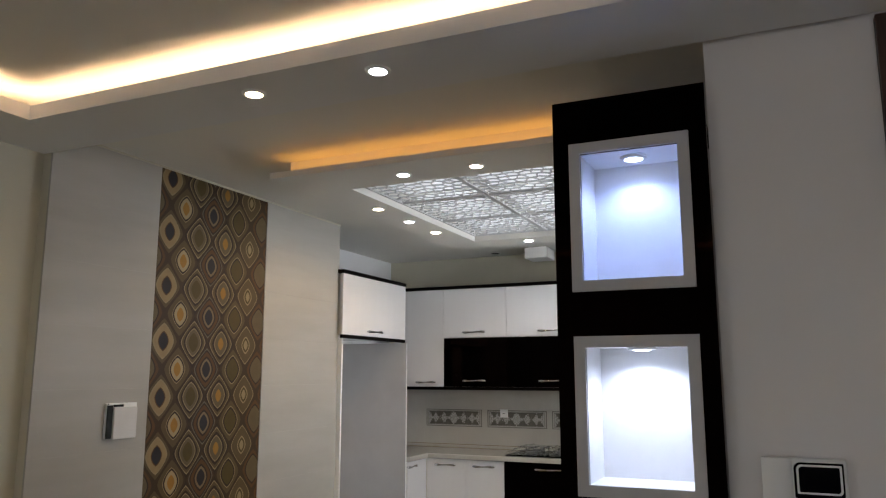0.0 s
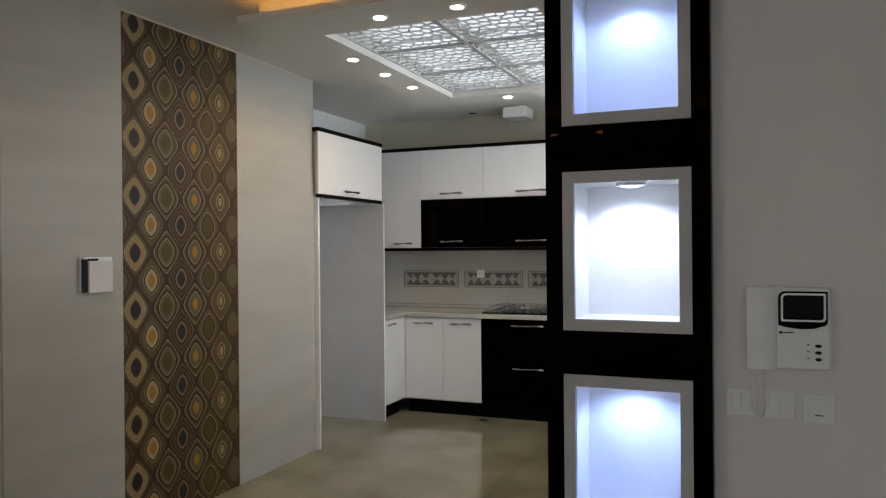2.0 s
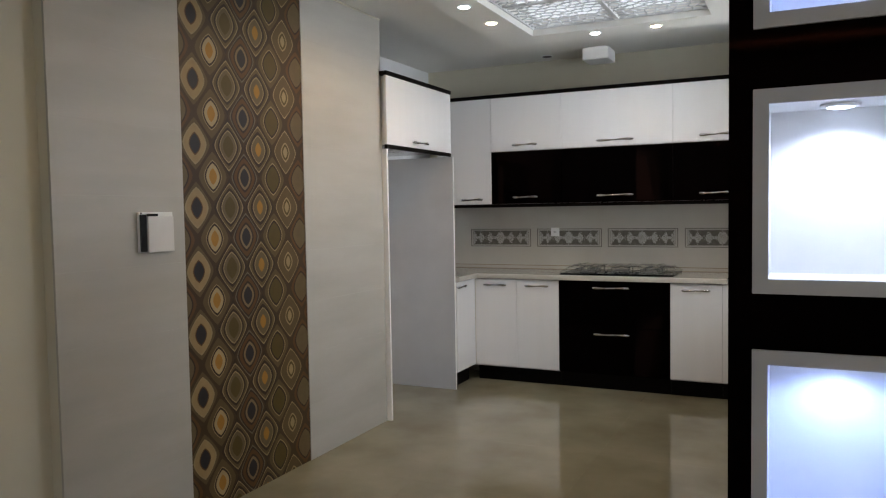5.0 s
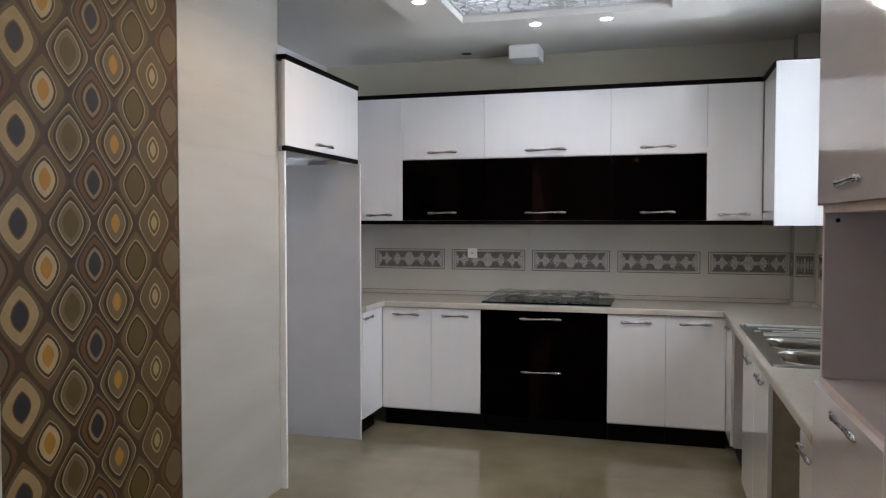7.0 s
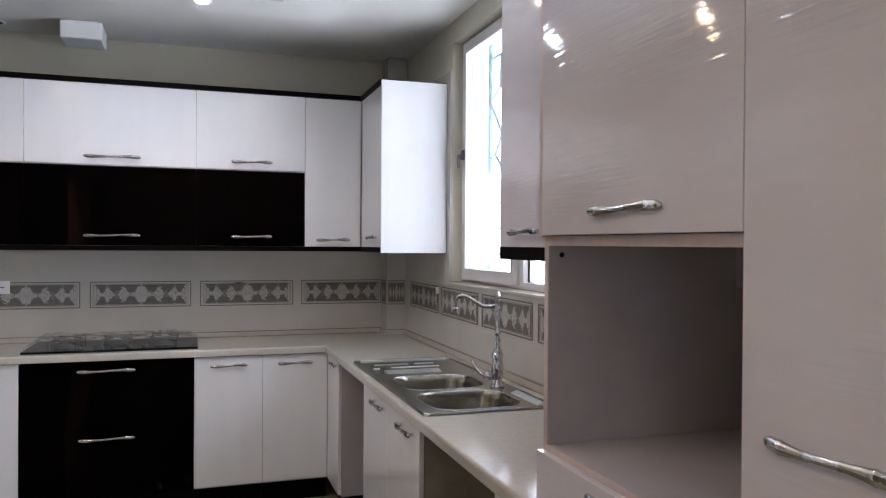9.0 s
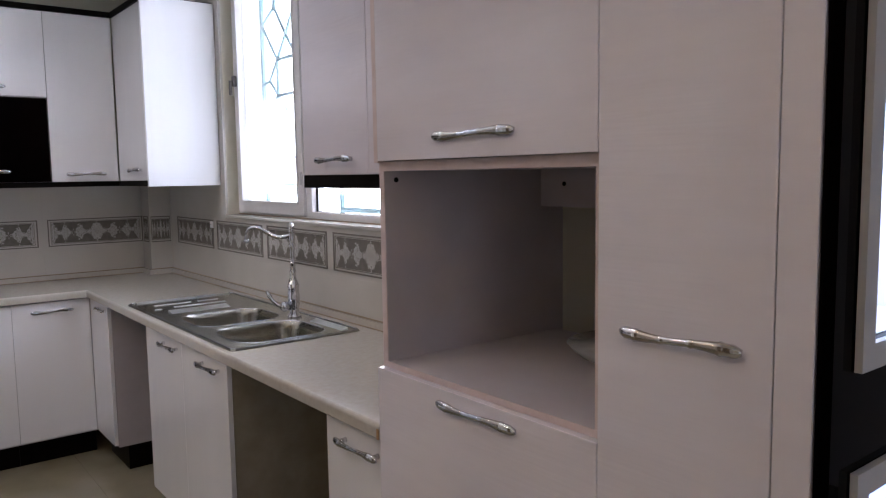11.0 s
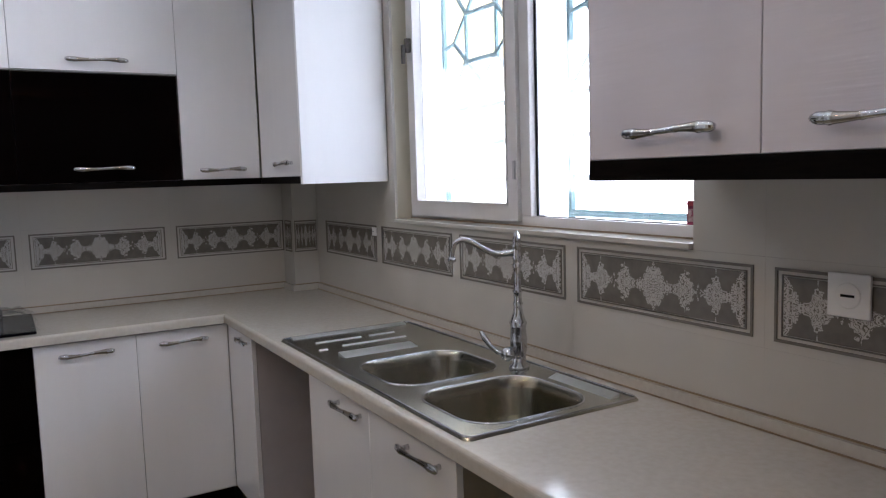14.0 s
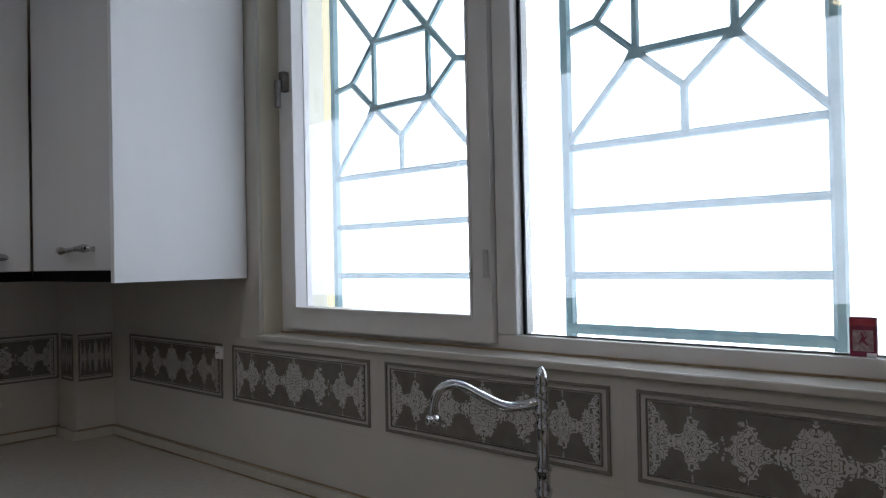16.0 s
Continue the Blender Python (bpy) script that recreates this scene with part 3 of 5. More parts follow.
def edge_strip(run):
    """A rounded worktop edge, mitred in the corners; run(d) gives both ends at an outward offset d."""
    profile = [(0.0, TOP0)] + [(ERAD - 0.004 + 0.004 * math.sin(k), TOP0 + 0.004 - 0.004 * math.cos(k)) for k in (0, 0.5, 1.05, 1.57)]
    profile += [(ERAD - 0.011 + 0.011 * math.cos(k), TOP - 0.011 + 0.011 * math.sin(k)) for k in (0, 0.4, 0.8, 1.2, 1.57)] + [(0.0, TOP)]
    bm = bmesh.new()
    ends = [[bm.verts.new((*run(d)[k], z)) for d, z in profile] for k in (0, 1)]
    for i in range(len(profile) - 1):
        bm.faces.new((ends[0][i], ends[0][i + 1], ends[1][i + 1], ends[1][i]))
    bm.faces.new(ends[0]), bm.faces.new(ends[1][::-1])
    bmesh.ops.recalc_face_normals(bm, faces=bm.faces[:])
    return bm


for run in (lambda d: ((EL + d, 6.252), (EL + d, EB - d)), lambda d: ((EL + d, EB - d), (ER - d, EB - d)), lambda d: ((ER - d, EB - d), (ER - d, 3.767))):
    part("rounded_edge", edge_strip(run), M_COUNTER, worktop)
part("chipped_end", block(ER - 0.0212, 3.7668, TOP0 + 0.001, ER - 0.0196, 3.776, TOP - 0.012, bevel=0.0006), M_CHIP, worktop, "orange-brown bare board where the edge is chipped")
up = bmesh.new()
cuboid(up, -3.58, WY - 0.016, TOP, -0.131, WY - 0.001, TOP + 0.03)
cuboid(up, -0.146, 7.015, TOP, -0.131, WY - 0.016, TOP + 0.03)
cuboid(up, -0.131, 7.015, TOP, -0.001, 7.029, TOP + 0.03)
cuboid(up, -0.016, 3.767, TOP, -0.001, 7.015, TOP + 0.03)
part("upstand", up, M_COUNTER, worktop, "low upstand along the wall")
M_SEAL = vary(material("brown_sealant", (0.24, 0.17, 0.1), 0.5), (0.2, 0.14, 0.08), (0.3, 0.22, 0.14), 40)
for e in ((-3.58, WY - 0.0045, TOP + 0.0302, -0.131, WY - 0.001, TOP + 0.034), (-0.131, 7.0245, TOP + 0.0302, -0.005, 7.029, TOP + 0.034), (-0.0045, 3.767, TOP + 0.0302, -0.0005, 7.02, TOP + 0.034),
          (-3.58, WY - 0.019, TOP + 0.0005, -0.15, WY - 0.0165, TOP + 0.004), (-0.019, 3.767, TOP + 0.0005, -0.0165, 7.01, TOP + 0.004)):
    part("sealant_line", block(*e), M_SEAL, worktop, "thin brown sealant line")

# ---- upper cabinets ----
HU = 1.52
HW = 1.965


def upper_unit(front, u0, u1, doors, label, depth, group="wall cabinets"):
    root = cabinet("wall_cabinet", label, front, u0, u1, UB + 0.002, U1, depth, doors, group=group, body=M_WHITE)
    part("bottom_trim", front.box(u0, u1, 0.0, 0.022, UB, U0), M_TRIM, root, "dark trim under the doors")
    part("top_trim", front.box(u0, u1, -0.008, depth, U1, UT), M_TRIM, root, "dark trim on top")
    return root


M_PROFILE = material("dark_aluminium", (0.06, 0.06, 0.05), 0.4, 0.6)
UD = WY - UY - 0.004
WU = "white gloss wall cabinet with a chrome handle"
BU = "wall cabinet, white upper flap, black gloss lower flap, chrome handles"
upper_unit(F_UB, -3.3, -2.797, [(-3.3, -2.797, U0, U1, -2.97, HU, 0.2, M_WHITE)], WU, UD)
for a, b, hl in ((-2.797, -2.19, 0.22), (-2.19, -1.32, 0.29), (-1.32, -0.707, 0.23)):
    un = upper_unit(F_UB, a, b, [(a, b, 1.921, U1, (a + b) / 2, HW, hl, M_WHITE), (a, b, U0, 1.917, (a + b) / 2, 1.535, hl, M_BLACK)], BU, UD)
    for k in ((a + 0.002, b - 0.002, 1.9125, 1.9165), (b - 0.006, b - 0.002, U0 + 0.002, 1.9125))[: 2 if b > -1 else 1]:
        part("edge_profile", F_UB.box(k[0], k[1], -0.0012, -0.0002, k[2], k[3]), M_PROFILE, un, "thin dark aluminium edge profile")
upper_unit(F_UB, -0.707, -0.368, [(-0.707, -0.372, U0, U1, -0.54, HU, 0.2, M_WHITE)], WU, UD)
uc = upper_unit(F_UR, 6.21, 6.728, [(6.21, 6.724, U0, U1, 6.39, 1.535, 0.2, M_WHITE)], "white gloss corner wall cabinet beside the window", 0.36)
part("end_panel", block(-0.374, 6.19, UB - 0.002, -0.004, 6.209, 2.384, bevel=0.0015), M_ENDPANEL, uc, "white end panel catching the window's light")
ur = upper_unit(F_UR, 3.767, 4.552, [(4.157, 4.55, U0 + 0.012, U1, 4.331, 1.539, 0.21, M_WAVE), (3.767, 4.157, U0 + 0.012, U1, 3.955, 1.539, 0.21, M_WAVE)], "two-door white gloss wall cabinet overlapping the window", 0.36)
part("side_panel", F_UR.box(4.5522, 4.5545, 0.004, 0.34, UB + 0.002, U1), M_CARCASS, ur, "pinkish-white side panel")
part("trim_lift", F_UR.box(3.767, 4.552, 0.0005, 0.022, U0, U0 + 0.012), M_TRIM, ur, "dark trim under the doors")

# fridge recess
fr = cabinet("fridge_bridge_cabinet", "white gloss cabinet bridging the empty fridge recess", F_F, 5.262, 6.249, 1.885, 2.345, 0.6,
             [(5.225, 6.249, 1.885, 2.345, 5.69, 1.923, 0.24, M_WHITE)], body=M_WHITE, category="cabinet")
part("top_panel", F_F.box(5.262, 6.249, 0.0505, 0.6, 2.346, 2.364), M_TRIM, fr)
part("bottom_trim", F_F.box(5.225, 6.249, 0.0, 0.02, 1.858, 1.884), M_TRIM, fr)
part("top_trim", F_F.box(5.225, 6.249, -0.006, 0.05, 2.346, 2.373), M_TRIM, fr)
fs = thing("fridge_side_panel", (-3.25, 6.24, 0), "tall grey melamine panel closing the fridge recess", "panel")
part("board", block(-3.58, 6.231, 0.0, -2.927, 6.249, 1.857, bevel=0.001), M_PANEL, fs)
part("edge_band", block(-2.9268, 6.2312, 0.0, -2.925, 6.2488, 1.857), M_PLASTIC, fs, "white edge band")
solid("end_strip", block(-3.02, 5.251, 0.0, -2.965, 5.27, 1.857, bevel=0.0015), M_PLASTIC, "narrow white edge strip at the end of the tiled wall", "edge strip")

# ---- wallpaper strip ----


def wallpaper_material():
    m = material("ogee_wallpaper", (0.1, 0.07, 0.04), 0.5, spec=0.3)
    t, s = node(m, "ShaderNodeTexCoord"), node(m, "ShaderNodeSeparateXYZ")
    join(m, t.outputs["Object"], s.inputs[0])

    def calc(op, a, b=None, c=None):
        n = m.node_tree.nodes.new("ShaderNodeMath")
        n.operation = op
        for i, v in enumerate((a, b, c)):
            if v is None:
                continue
            if isinstance(v, (int, float)):
                n.inputs[i].default_value = v
            else:
                join(m, v, n.inputs[i])
        return n.outputs[0]

    u = calc("DIVIDE", calc("SUBTRACT", s.outputs["Y"], 3.51), 0.228)
    v = calc("DIVIDE", calc("SUBTRACT", s.outputs["Z"], 1.168), 0.3)
    tri = calc("MULTIPLY", calc("SUBTRACT", 1.0, calc("MULTIPLY", calc("PINGPONG", u, 0.5), 4.0)), 0.5)
    tri = calc("ADD", tri, calc("MULTIPLY", calc("COSINE", calc("MULTIPLY", u, 2 * math.pi)), 0.5))
    steep = calc("SUBTRACT", 1.0, calc("MULTIPLY", calc("PINGPONG", v, 0.5), 4.0))
    wave = calc("MULTIPLY", calc("ADD", calc("COSINE", calc("MULTIPLY", v, 2 * math.pi)), calc("MULTIPLY", steep, 0.16)), 0.86)
    level = calc("ADD", tri, wave)
    even = calc("GREATER_THAN", level, 0.0)
    h = calc("MULTIPLY", calc("ABSOLUTE", level), 0.5)
    weave = node(m, "ShaderNodeTexNoise", Scale=160.0, Detail=2.0)
    join(m, t.outputs["Object"], weave.inputs["Vector"])
    h = calc("ADD", h, calc("MULTIPLY", calc("SUBTRACT", weave.outputs[0], 0.5), 0.03))
    def band_ramp(rows):
        r = node(m, "ShaderNodeValToRGB")
        e = r.color_ramp.elements
        stops = []
        for k, (p, c) in enumerate(rows):
            stops.append((p + (0.012 if k else 0), c))
            if k + 1 < len(rows):
                stops.append((rows[k + 1][0] - 0.012, c))
        for k, (p, c) in enumerate(stops):
            q = e[k] if k < 2 else e.new(p)
            q.position, q.color = p, (*c, 1)
        join(m, h, r.inputs[0])
        return r.outputs[0]

    brown, dark, rust, taupe, pale, cream = (0.058, 0.029, 0.008), (0.036, 0.017, 0.006), (0.11, 0.046, 0.009), (0.112, 0.074, 0.027), (0.33, 0.245, 0.125), (0.33, 0.225, 0.1)
    orange, ink, olive, grey, slate = (0.38, 0.18, 0.02), (0.022, 0.019, 0.022), (0.088, 0.058, 0.008), (0.14, 0.1, 0.046), (0.15, 0.125, 0.085)
    columns = [[(0, brown), (0.1, taupe), (0.28, pale), (0.36, cream), (0.7, rust), (0.76, ink)],
               [(0, brown), (0.12, taupe), (0.46, pale), (0.51, dark), (0.62, (0.42, 0.31, 0.16)), (0.82, orange)],
               [(0, dark), (0.1, pale), (0.15, taupe), (0.3, dark), (0.44, pale), (0.5, grey), (0.7, olive)],
               [(0, brown), (0.1, slate), (0.16, dark), (0.26, rust), (0.5, dark), (0.62, (0.21, 0.145, 0.075)), (0.76, ink)],
               [(0, dark), (0.1, pale), (0.15, taupe), (0.32, dark), (0.5, pale), (0.56, grey), (0.84, orange)],
               [(0, brown), (0.12, taupe), (0.38, pale), (0.44, dark), (0.56, olive)],
               [(0, brown), (0.12, pale), (0.17, taupe), (0.7, pale), (0.78, olive), (0.88, pale)],
               [(0, brown), (0.14, rust), (0.34, dark), (0.44, grey)]]
    pick_even = calc("MULTIPLY", calc("ROUND", u), 2.0)
    pick_odd = calc("ADD", calc("MULTIPLY", calc("FLOOR", u), 2.0), 1.0)
    pick = calc("ADD", pick_odd, calc("MULTIPLY", even, calc("SUBTRACT", pick_even, pick_odd)))
    colour = band_ramp(columns[7])
    for k in range(8):
        step = m.node_tree.nodes.new("ShaderNodeMix")
        step.data_type = "RGBA"
        join(m, calc("GREATER_THAN", pick, k - 0.5), step.inputs[0])
        join(m, colour, step.inputs[6]), join(m, band_ramp(columns[k]), step.inputs[7])
        colour = step.outputs[2]
    # faded ink: a little uneven
    fade = m.node_tree.nodes.new("ShaderNodeMix")
    fade.data_type, fade.blend_type = "RGBA", "MULTIPLY"
    fade.inputs[0].default_value = 0.3
    big = node(m, "ShaderNodeTexNoise", Scale=22.0, Detail=5.0)
    join(m, t.outputs["Object"], big.inputs["Vector"])
    join(m, colour, fade.inputs[6]), join(m, big.outputs[0], fade.inputs[7])
    join(m, fade.outputs[2], m.node_tree.nodes["Principled BSDF"].inputs["Base Color"])
    bump = node(m, "ShaderNodeBump", Strength=0.4, Distance=0.002)
    join(m, h, bump.inputs["Height"])
    join(m, bump.outputs[0], m.node_tree.nodes["Principled BSDF"].inputs["Normal"])
    return m


M_WALLPAPER = wallpaper_material()
WP0, WP1 = 3.425, 4.358
structure("wall_trim", block(LX + 0.0005, 2.752, CEIL - 0.01, LX + 0.006, 5.25, CEIL - 0.0005), M_PAINT, "thin pale trim along the top of the tiled wall", "trim")
structure("wallpaper_strip", block(LX - 0.012, WP0, 0.0, LX - 0.003, WP1, CEIL), M_WALLPAPER, "brown retro wallpaper strip with rows of ringed ogee shapes", "wallpaper")

# ---- lattice in the ceiling tray ----
M_LATTICE = vary(material("white_lattice", (0.45, 0.45, 0.46), 0.5), (0.6, 0.6, 0.61), (0.66, 0.66, 0.67), 12)


def lattice(bm, x0, y0, x1, y1, z, rng):
    """A pierced plate: uneven many-sided holes round scattered seeds, with ribs between them."""
    step, rib = 0.064, 0.0046
    nx, ny = int(round((x1 - x0) / step)), int(round((y1 - y0) / step))
    sx, sy = (x1 - x0) / nx, (y1 - y0) / ny
    seeds = {(i, j): Vector((x0 + (i + 0.5 + (0.25 if j % 2 else -0.25)) * sx + rng.uniform(-0.36, 0.36) * sx, y0 + (j + 0.5) * sy + rng.uniform(-0.36, 0.36) * sy, 0))
             for i in range(-1, nx + 1) for j in range(-1, ny + 1)}
    for (i, j), c in seeds.items():
        cell = [Vector((x0, y0, 0)), Vector((x1, y0, 0)), Vector((x1, y1, 0)), Vector((x0, y1, 0))]
        for (k, q), o in seeds.items():
            if (k, q) != (i, j) and abs(k - i) < 3 and abs(q - j) < 3:
                cell = cut(cell, c, (o - c).normalized(), (o - c).length / 2)
        if len(cell) < 3:
            continue
        mid = sum(cell, Vector()) / len(cell)
        size = sum((p - mid).length for p in cell) / len(cell)
        shrink = max(0.1, 1 - rib * 1.2 / size)
        rim = [bm.verts.new((p.x, p.y, z)) for p in cell]
        low, top = [[bm.verts.new((mid.x + (p.x - mid.x) * shrink, mid.y + (p.y - mid.y) * shrink, h)) for p in cell] for h in (z, z + 0.008)]
        for k in range(len(rim)):
            q = (k + 1) % len(rim)
            bm.faces.new((rim[k], low[k], low[q], rim[q]))
            bm.faces.new((low[k], top[k], top[q], low[q]))


def cut(poly, c, n, reach):
    """The part of a polygon that lies within reach of c along n."""
    out = []
    for k, p in enumerate(poly):
        q = poly[(k + 1) % len(poly)]
        dp, dq = (p - c).dot(n) - reach, (q - c).dot(n) - reach
        if dp <= 0:
            out.append(p)
        if (dp < 0 < dq) or (dq < 0 < dp):
            out.append(p + (q - p) * (dp / (dp - dq)))
    return out


rng = random.Random(5)
lt = bmesh.new()
GX = [TX0, (TX0 + TX1) / 2, TX1]
GY = [TY0 + (TY1 - TY0) * k / 3 for k in range(4)]
for i in range(2):
    for j in range(3):
        lattice(lt, GX[i] + 0.015, GY[j] + 0.015, GX[i + 1] - 0.015, GY[j + 1] - 0.015, SOFFIT + 0.045, rng)
for x in GX:
    cuboid(lt, x - 0.015, TY0 + 0.001, SOFFIT + 0.04, x + 0.015, TY1 - 0.001, SOFFIT + 0.052)
for y in GY:
    cuboid(lt, TX0 + 0.001, y - 0.015, SOFFIT + 0.0395, TX1 - 0.001, y + 0.015, SOFFIT + 0.0525)
structure("ceiling_lattice", lt, M_LATTICE, "white pierced lattice panels, lit from behind", "ceiling")
for i in range(2):
    for j in range(3):
        x, y = (GX[i] + GX[i + 1]) / 2, (GY[j] + GY[j + 1]) / 2
        solid("light_diffuser", block(GX[i] + 0.06, GY[j] + 0.06, 2.697, GX[i + 1] - 0.06, GY[j + 1] - 0.06, 2.705), M_DIFFUSER, "glowing white diffuser sheet above the ceiling lattice", "diffuser", "lattice diffusers")

# ---- things on the ceiling ----
vb = thing("vent_box", (-1.92, 6.91, 2.61), "small white box fixed under the ceiling near the wall", "vent")
part("housing", block(-2.03, 6.79, 2.614, -1.818, 7.03, 2.71, bevel=0.008), M_PLASTIC, vb)
part("collar", block(-2.005, 6.815, 2.7102, -1.843, 7.005, 2.7195), M_PLASTIC, vb)
eh = thing("empty_downlight_hole", (-2.385, 7.0, CEIL), "empty round hole cut for a ceiling lamp", "lamp hole")
part("rim", lathe(bmesh.new(), -2.385, 7.0, [(CEIL - 0.001, 0.055), (CEIL - 0.005, 0.05), (CEIL - 0.0055, 0.04)], 20), M_PLASTIC, eh, smooth=True)
# Dark disc put in for the shade inside; the ceiling isn't cut.
part("hole", lathe(bmesh.new(), -2.385, 7.0, [(CEIL - 0.0056, 0.041), (CEIL - 0.0062, 0.002)], 20), M_DARK, eh)

# ---- window grille, film and packet ----
gr = thing("window_grille", (0.2, 5.37, 1.31), "blue-green painted iron security grille outside the window", "grille")


def bar(y0, z0, y1, z1, w=0.0085):
    bm = bmesh.new()
    tube(bm, [(0.2, y0, z0), (0.2, y1, z1)], [w, w], 6)
    part("bar", bm, M_IRON, gr)


for c, half in ((5.777, 0.265), (5.008, 0.265)):
    for y in (c - half, c + half):
        bar(y, 1.3, y, 2.6, 0.013)
    for z in (1.313 if c > 5.4 else 1.337, 1.45, 1.585, 1.722, 2.5):
        bar(c - half, z, c + half, z, 0.009 if z > 1.36 else 0.012)
    for s in (-1, 1):
        q = c + s * 0.1
        bar(q, 1.9, q, 2.078)
        bar(q, 1.9, c + s * half, 1.728)
        bar(q, 1.9, c, 1.815)
        bar(q, 1.9, c + s * 0.19, 1.98)
        bar(q, 2.078, c + s * 0.19, 1.98)
        bar(c + s * 0.19, 1.98, c + s * half, 1.968)
        bar(q, 2.078, c, 2.19)
        bar(q, 2.078, c + s * half, 2.27)
        bar(c, 2.19, c + s * 0.12, 2.34)
        bar(c + s * 0.12, 2.34, c + s * half, 2.27)
        bar(c + s * 0.12, 2.34, c + s * 0.12, 2.5)
    bar(c - 0.1, 1.9, c + 0.1, 1.9)
    for q in (c - 0.1, c + 0.1):
        gu = bmesh.new()
        lo, hi = [[gu.verts.new((x, q + dy, 1.9 + dz)) for dy, dz in ((-0.024, -0.016), (0.024, -0.016), (0, 0.02))] for x in (0.192, 0.196)]
        gu.faces.new(lo[::-1]), gu.faces.new(hi)
        for k in range(3):
            gu.faces.new((lo[k], lo[(k + 1) % 3], hi[(k + 1) % 3], hi[k]))
        part("gusset", gu, M_IRON, gr)
    bar(c - 0.1, 2.078, c + 0.1, 2.078)
    bar(c, 1.815, c, 1.722)
M_FILM = bpy.data.materials.new("frosted_film")
M_FILM.use_nodes = True
_n, _l = M_FILM.node_tree.nodes, M_FILM.node_tree.links
_mix, _tr, _tl = _n.new("ShaderNodeMixShader"), _n.new("ShaderNodeBsdfTransparent"), _n.new("ShaderNodeBsdfTranslucent")
_tl.inputs[0].default_value = (0.92, 0.95, 1.0, 1)
_mix.inputs[0].default_value = 0.11
_l.new(_tr.outputs[0], _mix.inputs[1]), _l.new(_tl.outputs[0], _mix.inputs[2]), _l.new(_mix.outputs[0], _n["Material Output"].inputs[0])
for y0, y1, z1 in ((5.437, 6.048, 1.868), (4.643, 5.324, 1.86)):
    f = solid("frosted_film", block(0.11, y0, 1.402 if y0 > 5.4 else 1.408, 0.1108, y1, z1), M_FILM, "frosted film stuck on the window's lower half", "window film", "window films")
    f.visible_shadow = False
pk = thing("packet", (0.094, 4.69, 1.33), "small red and white packet leaning on the window pane", "packet")
M_FOIL = vary(material("purple_red_print", (0.2, 0.02, 0.05), 0.35), (0.14, 0.015, 0.04), (0.26, 0.03, 0.07), 80)
M_RED = vary(material("red_print", (0.35, 0.03, 0.05), 0.4), (0.3, 0.02, 0.04), (0.42, 0.06, 0.08), 60)
part("sleeve", block(0.088, 4.668, 1.3295, 0.098, 4.706, 1.39, bevel=0.002), M_FOIL, pk)
part("label_print", block(0.0868, 4.673, 1.338, 0.0878, 4.701, 1.37), vary(material("pale_print", (0.4, 0.28, 0.28), 0.5), (0.22, 0.12, 0.12), (0.5, 0.38, 0.38), 150), pk, "pale printed picture field")
part("top_band", block(0.0865, 4.669, 1.377, 0.0876, 4.705, 1.387), M_RED, pk, "red printed band")
for sy, sz, lean in ((4.68, 1.347, 0.006), (4.691, 1.352, -0.005)):
    mk = bmesh.new()
    tube(mk, [(0.0866, sy, sz), (0.0866, sy + lean, sz + 0.007), (0.0866, sy + lean * 0.3, sz + 0.015)], [0.0012, 0.002, 0.001], 6)
    part("mark", mk, M_FOIL, pk)
part("torn_corner", block(0.0865, 4.669, 1.3298, 0.0876, 4.682, 1.336), M_PLASTIC, pk, "white torn corner")
part("sealant_line", block(0.068, 4.613, 1.2967, 0.0747, 6.137, 1.3005), M_SEAL, wroot, "thin brown sealant line")
part("rust_stain", lathe(bmesh.new(), 0.052, 6.11, [(1.2966, 0.013), (1.2972, 0.011), (1.2974, 0.002)], 12), M_SEAL, wroot, "small rust-brown stain on the sill")
part("glazing_bead", frame_bars(0.054, 0.0578, 5.43, 6.055, 1.364, 2.533, 0.006), M_UPVC, sash)
hg = part("hinge", block(0.05, 5.384, 1.45, 0.0575, 5.396, 1.51, bevel=0.002), M_NICHE, sash)

# ---- sink and tap ----


def rounded(x0, y0, x1, y1, r, n=6):
    pts = []
    for cx, cy, a in ((x1 - r, y1 - r, 0), (x0 + r, y1 - r, 90), (x0 + r, y0 + r, 180), (x1 - r, y0 + r, 270)):
        for k in range(n + 1):
            t = radians(a + 90 * k / n)
            pts.append((cx + r * math.cos(t), cy + r * math.sin(t)))
    return pts


SZ = TOP + 0.006
sink = thing("kitchen_sink", (-0.32, 5.32, TOP), "stainless steel double bowl sink with a drainer, set in the worktop", "sink")
BOWLS = ((-0.515, 4.755, -0.165, 5.075), (-0.515, 5.135, -0.165, 5.455))
pl = bmesh.new()
loops = [rounded(SKX0, SKY0, SKX1, SKY1, 0.02)] + [rounded(*b, 0.09) for b in BOWLS]
edges = []
for lp in loops:
    vs = [pl.verts.new((x, y, SZ)) for x, y in lp]
    edges += [pl.edges.new((vs[i], vs[(i + 1) % len(vs)])) for i in range(len(vs))]
bmesh.ops.triangle_fill(pl, edges=edges, use_beauty=True, use_dissolve=False, normal=(0, 0, 1))
outer = [v for v in pl.verts][: len(loops[0])]
low = [pl.verts.new((v.co.x + (0.003 if v.co.x > -0.3 else -0.003), v.co.y + (0.003 if v.co.y > 5.3 else -0.003), TOP + 0.0005)) for v in outer]
for i in range(len(outer)):
    k = (i + 1) % len(outer)
    pl.faces.new((outer[i], low[i], low[k], outer[k]))
rim = part("rim_plate", pl, M_STEEL, sink)
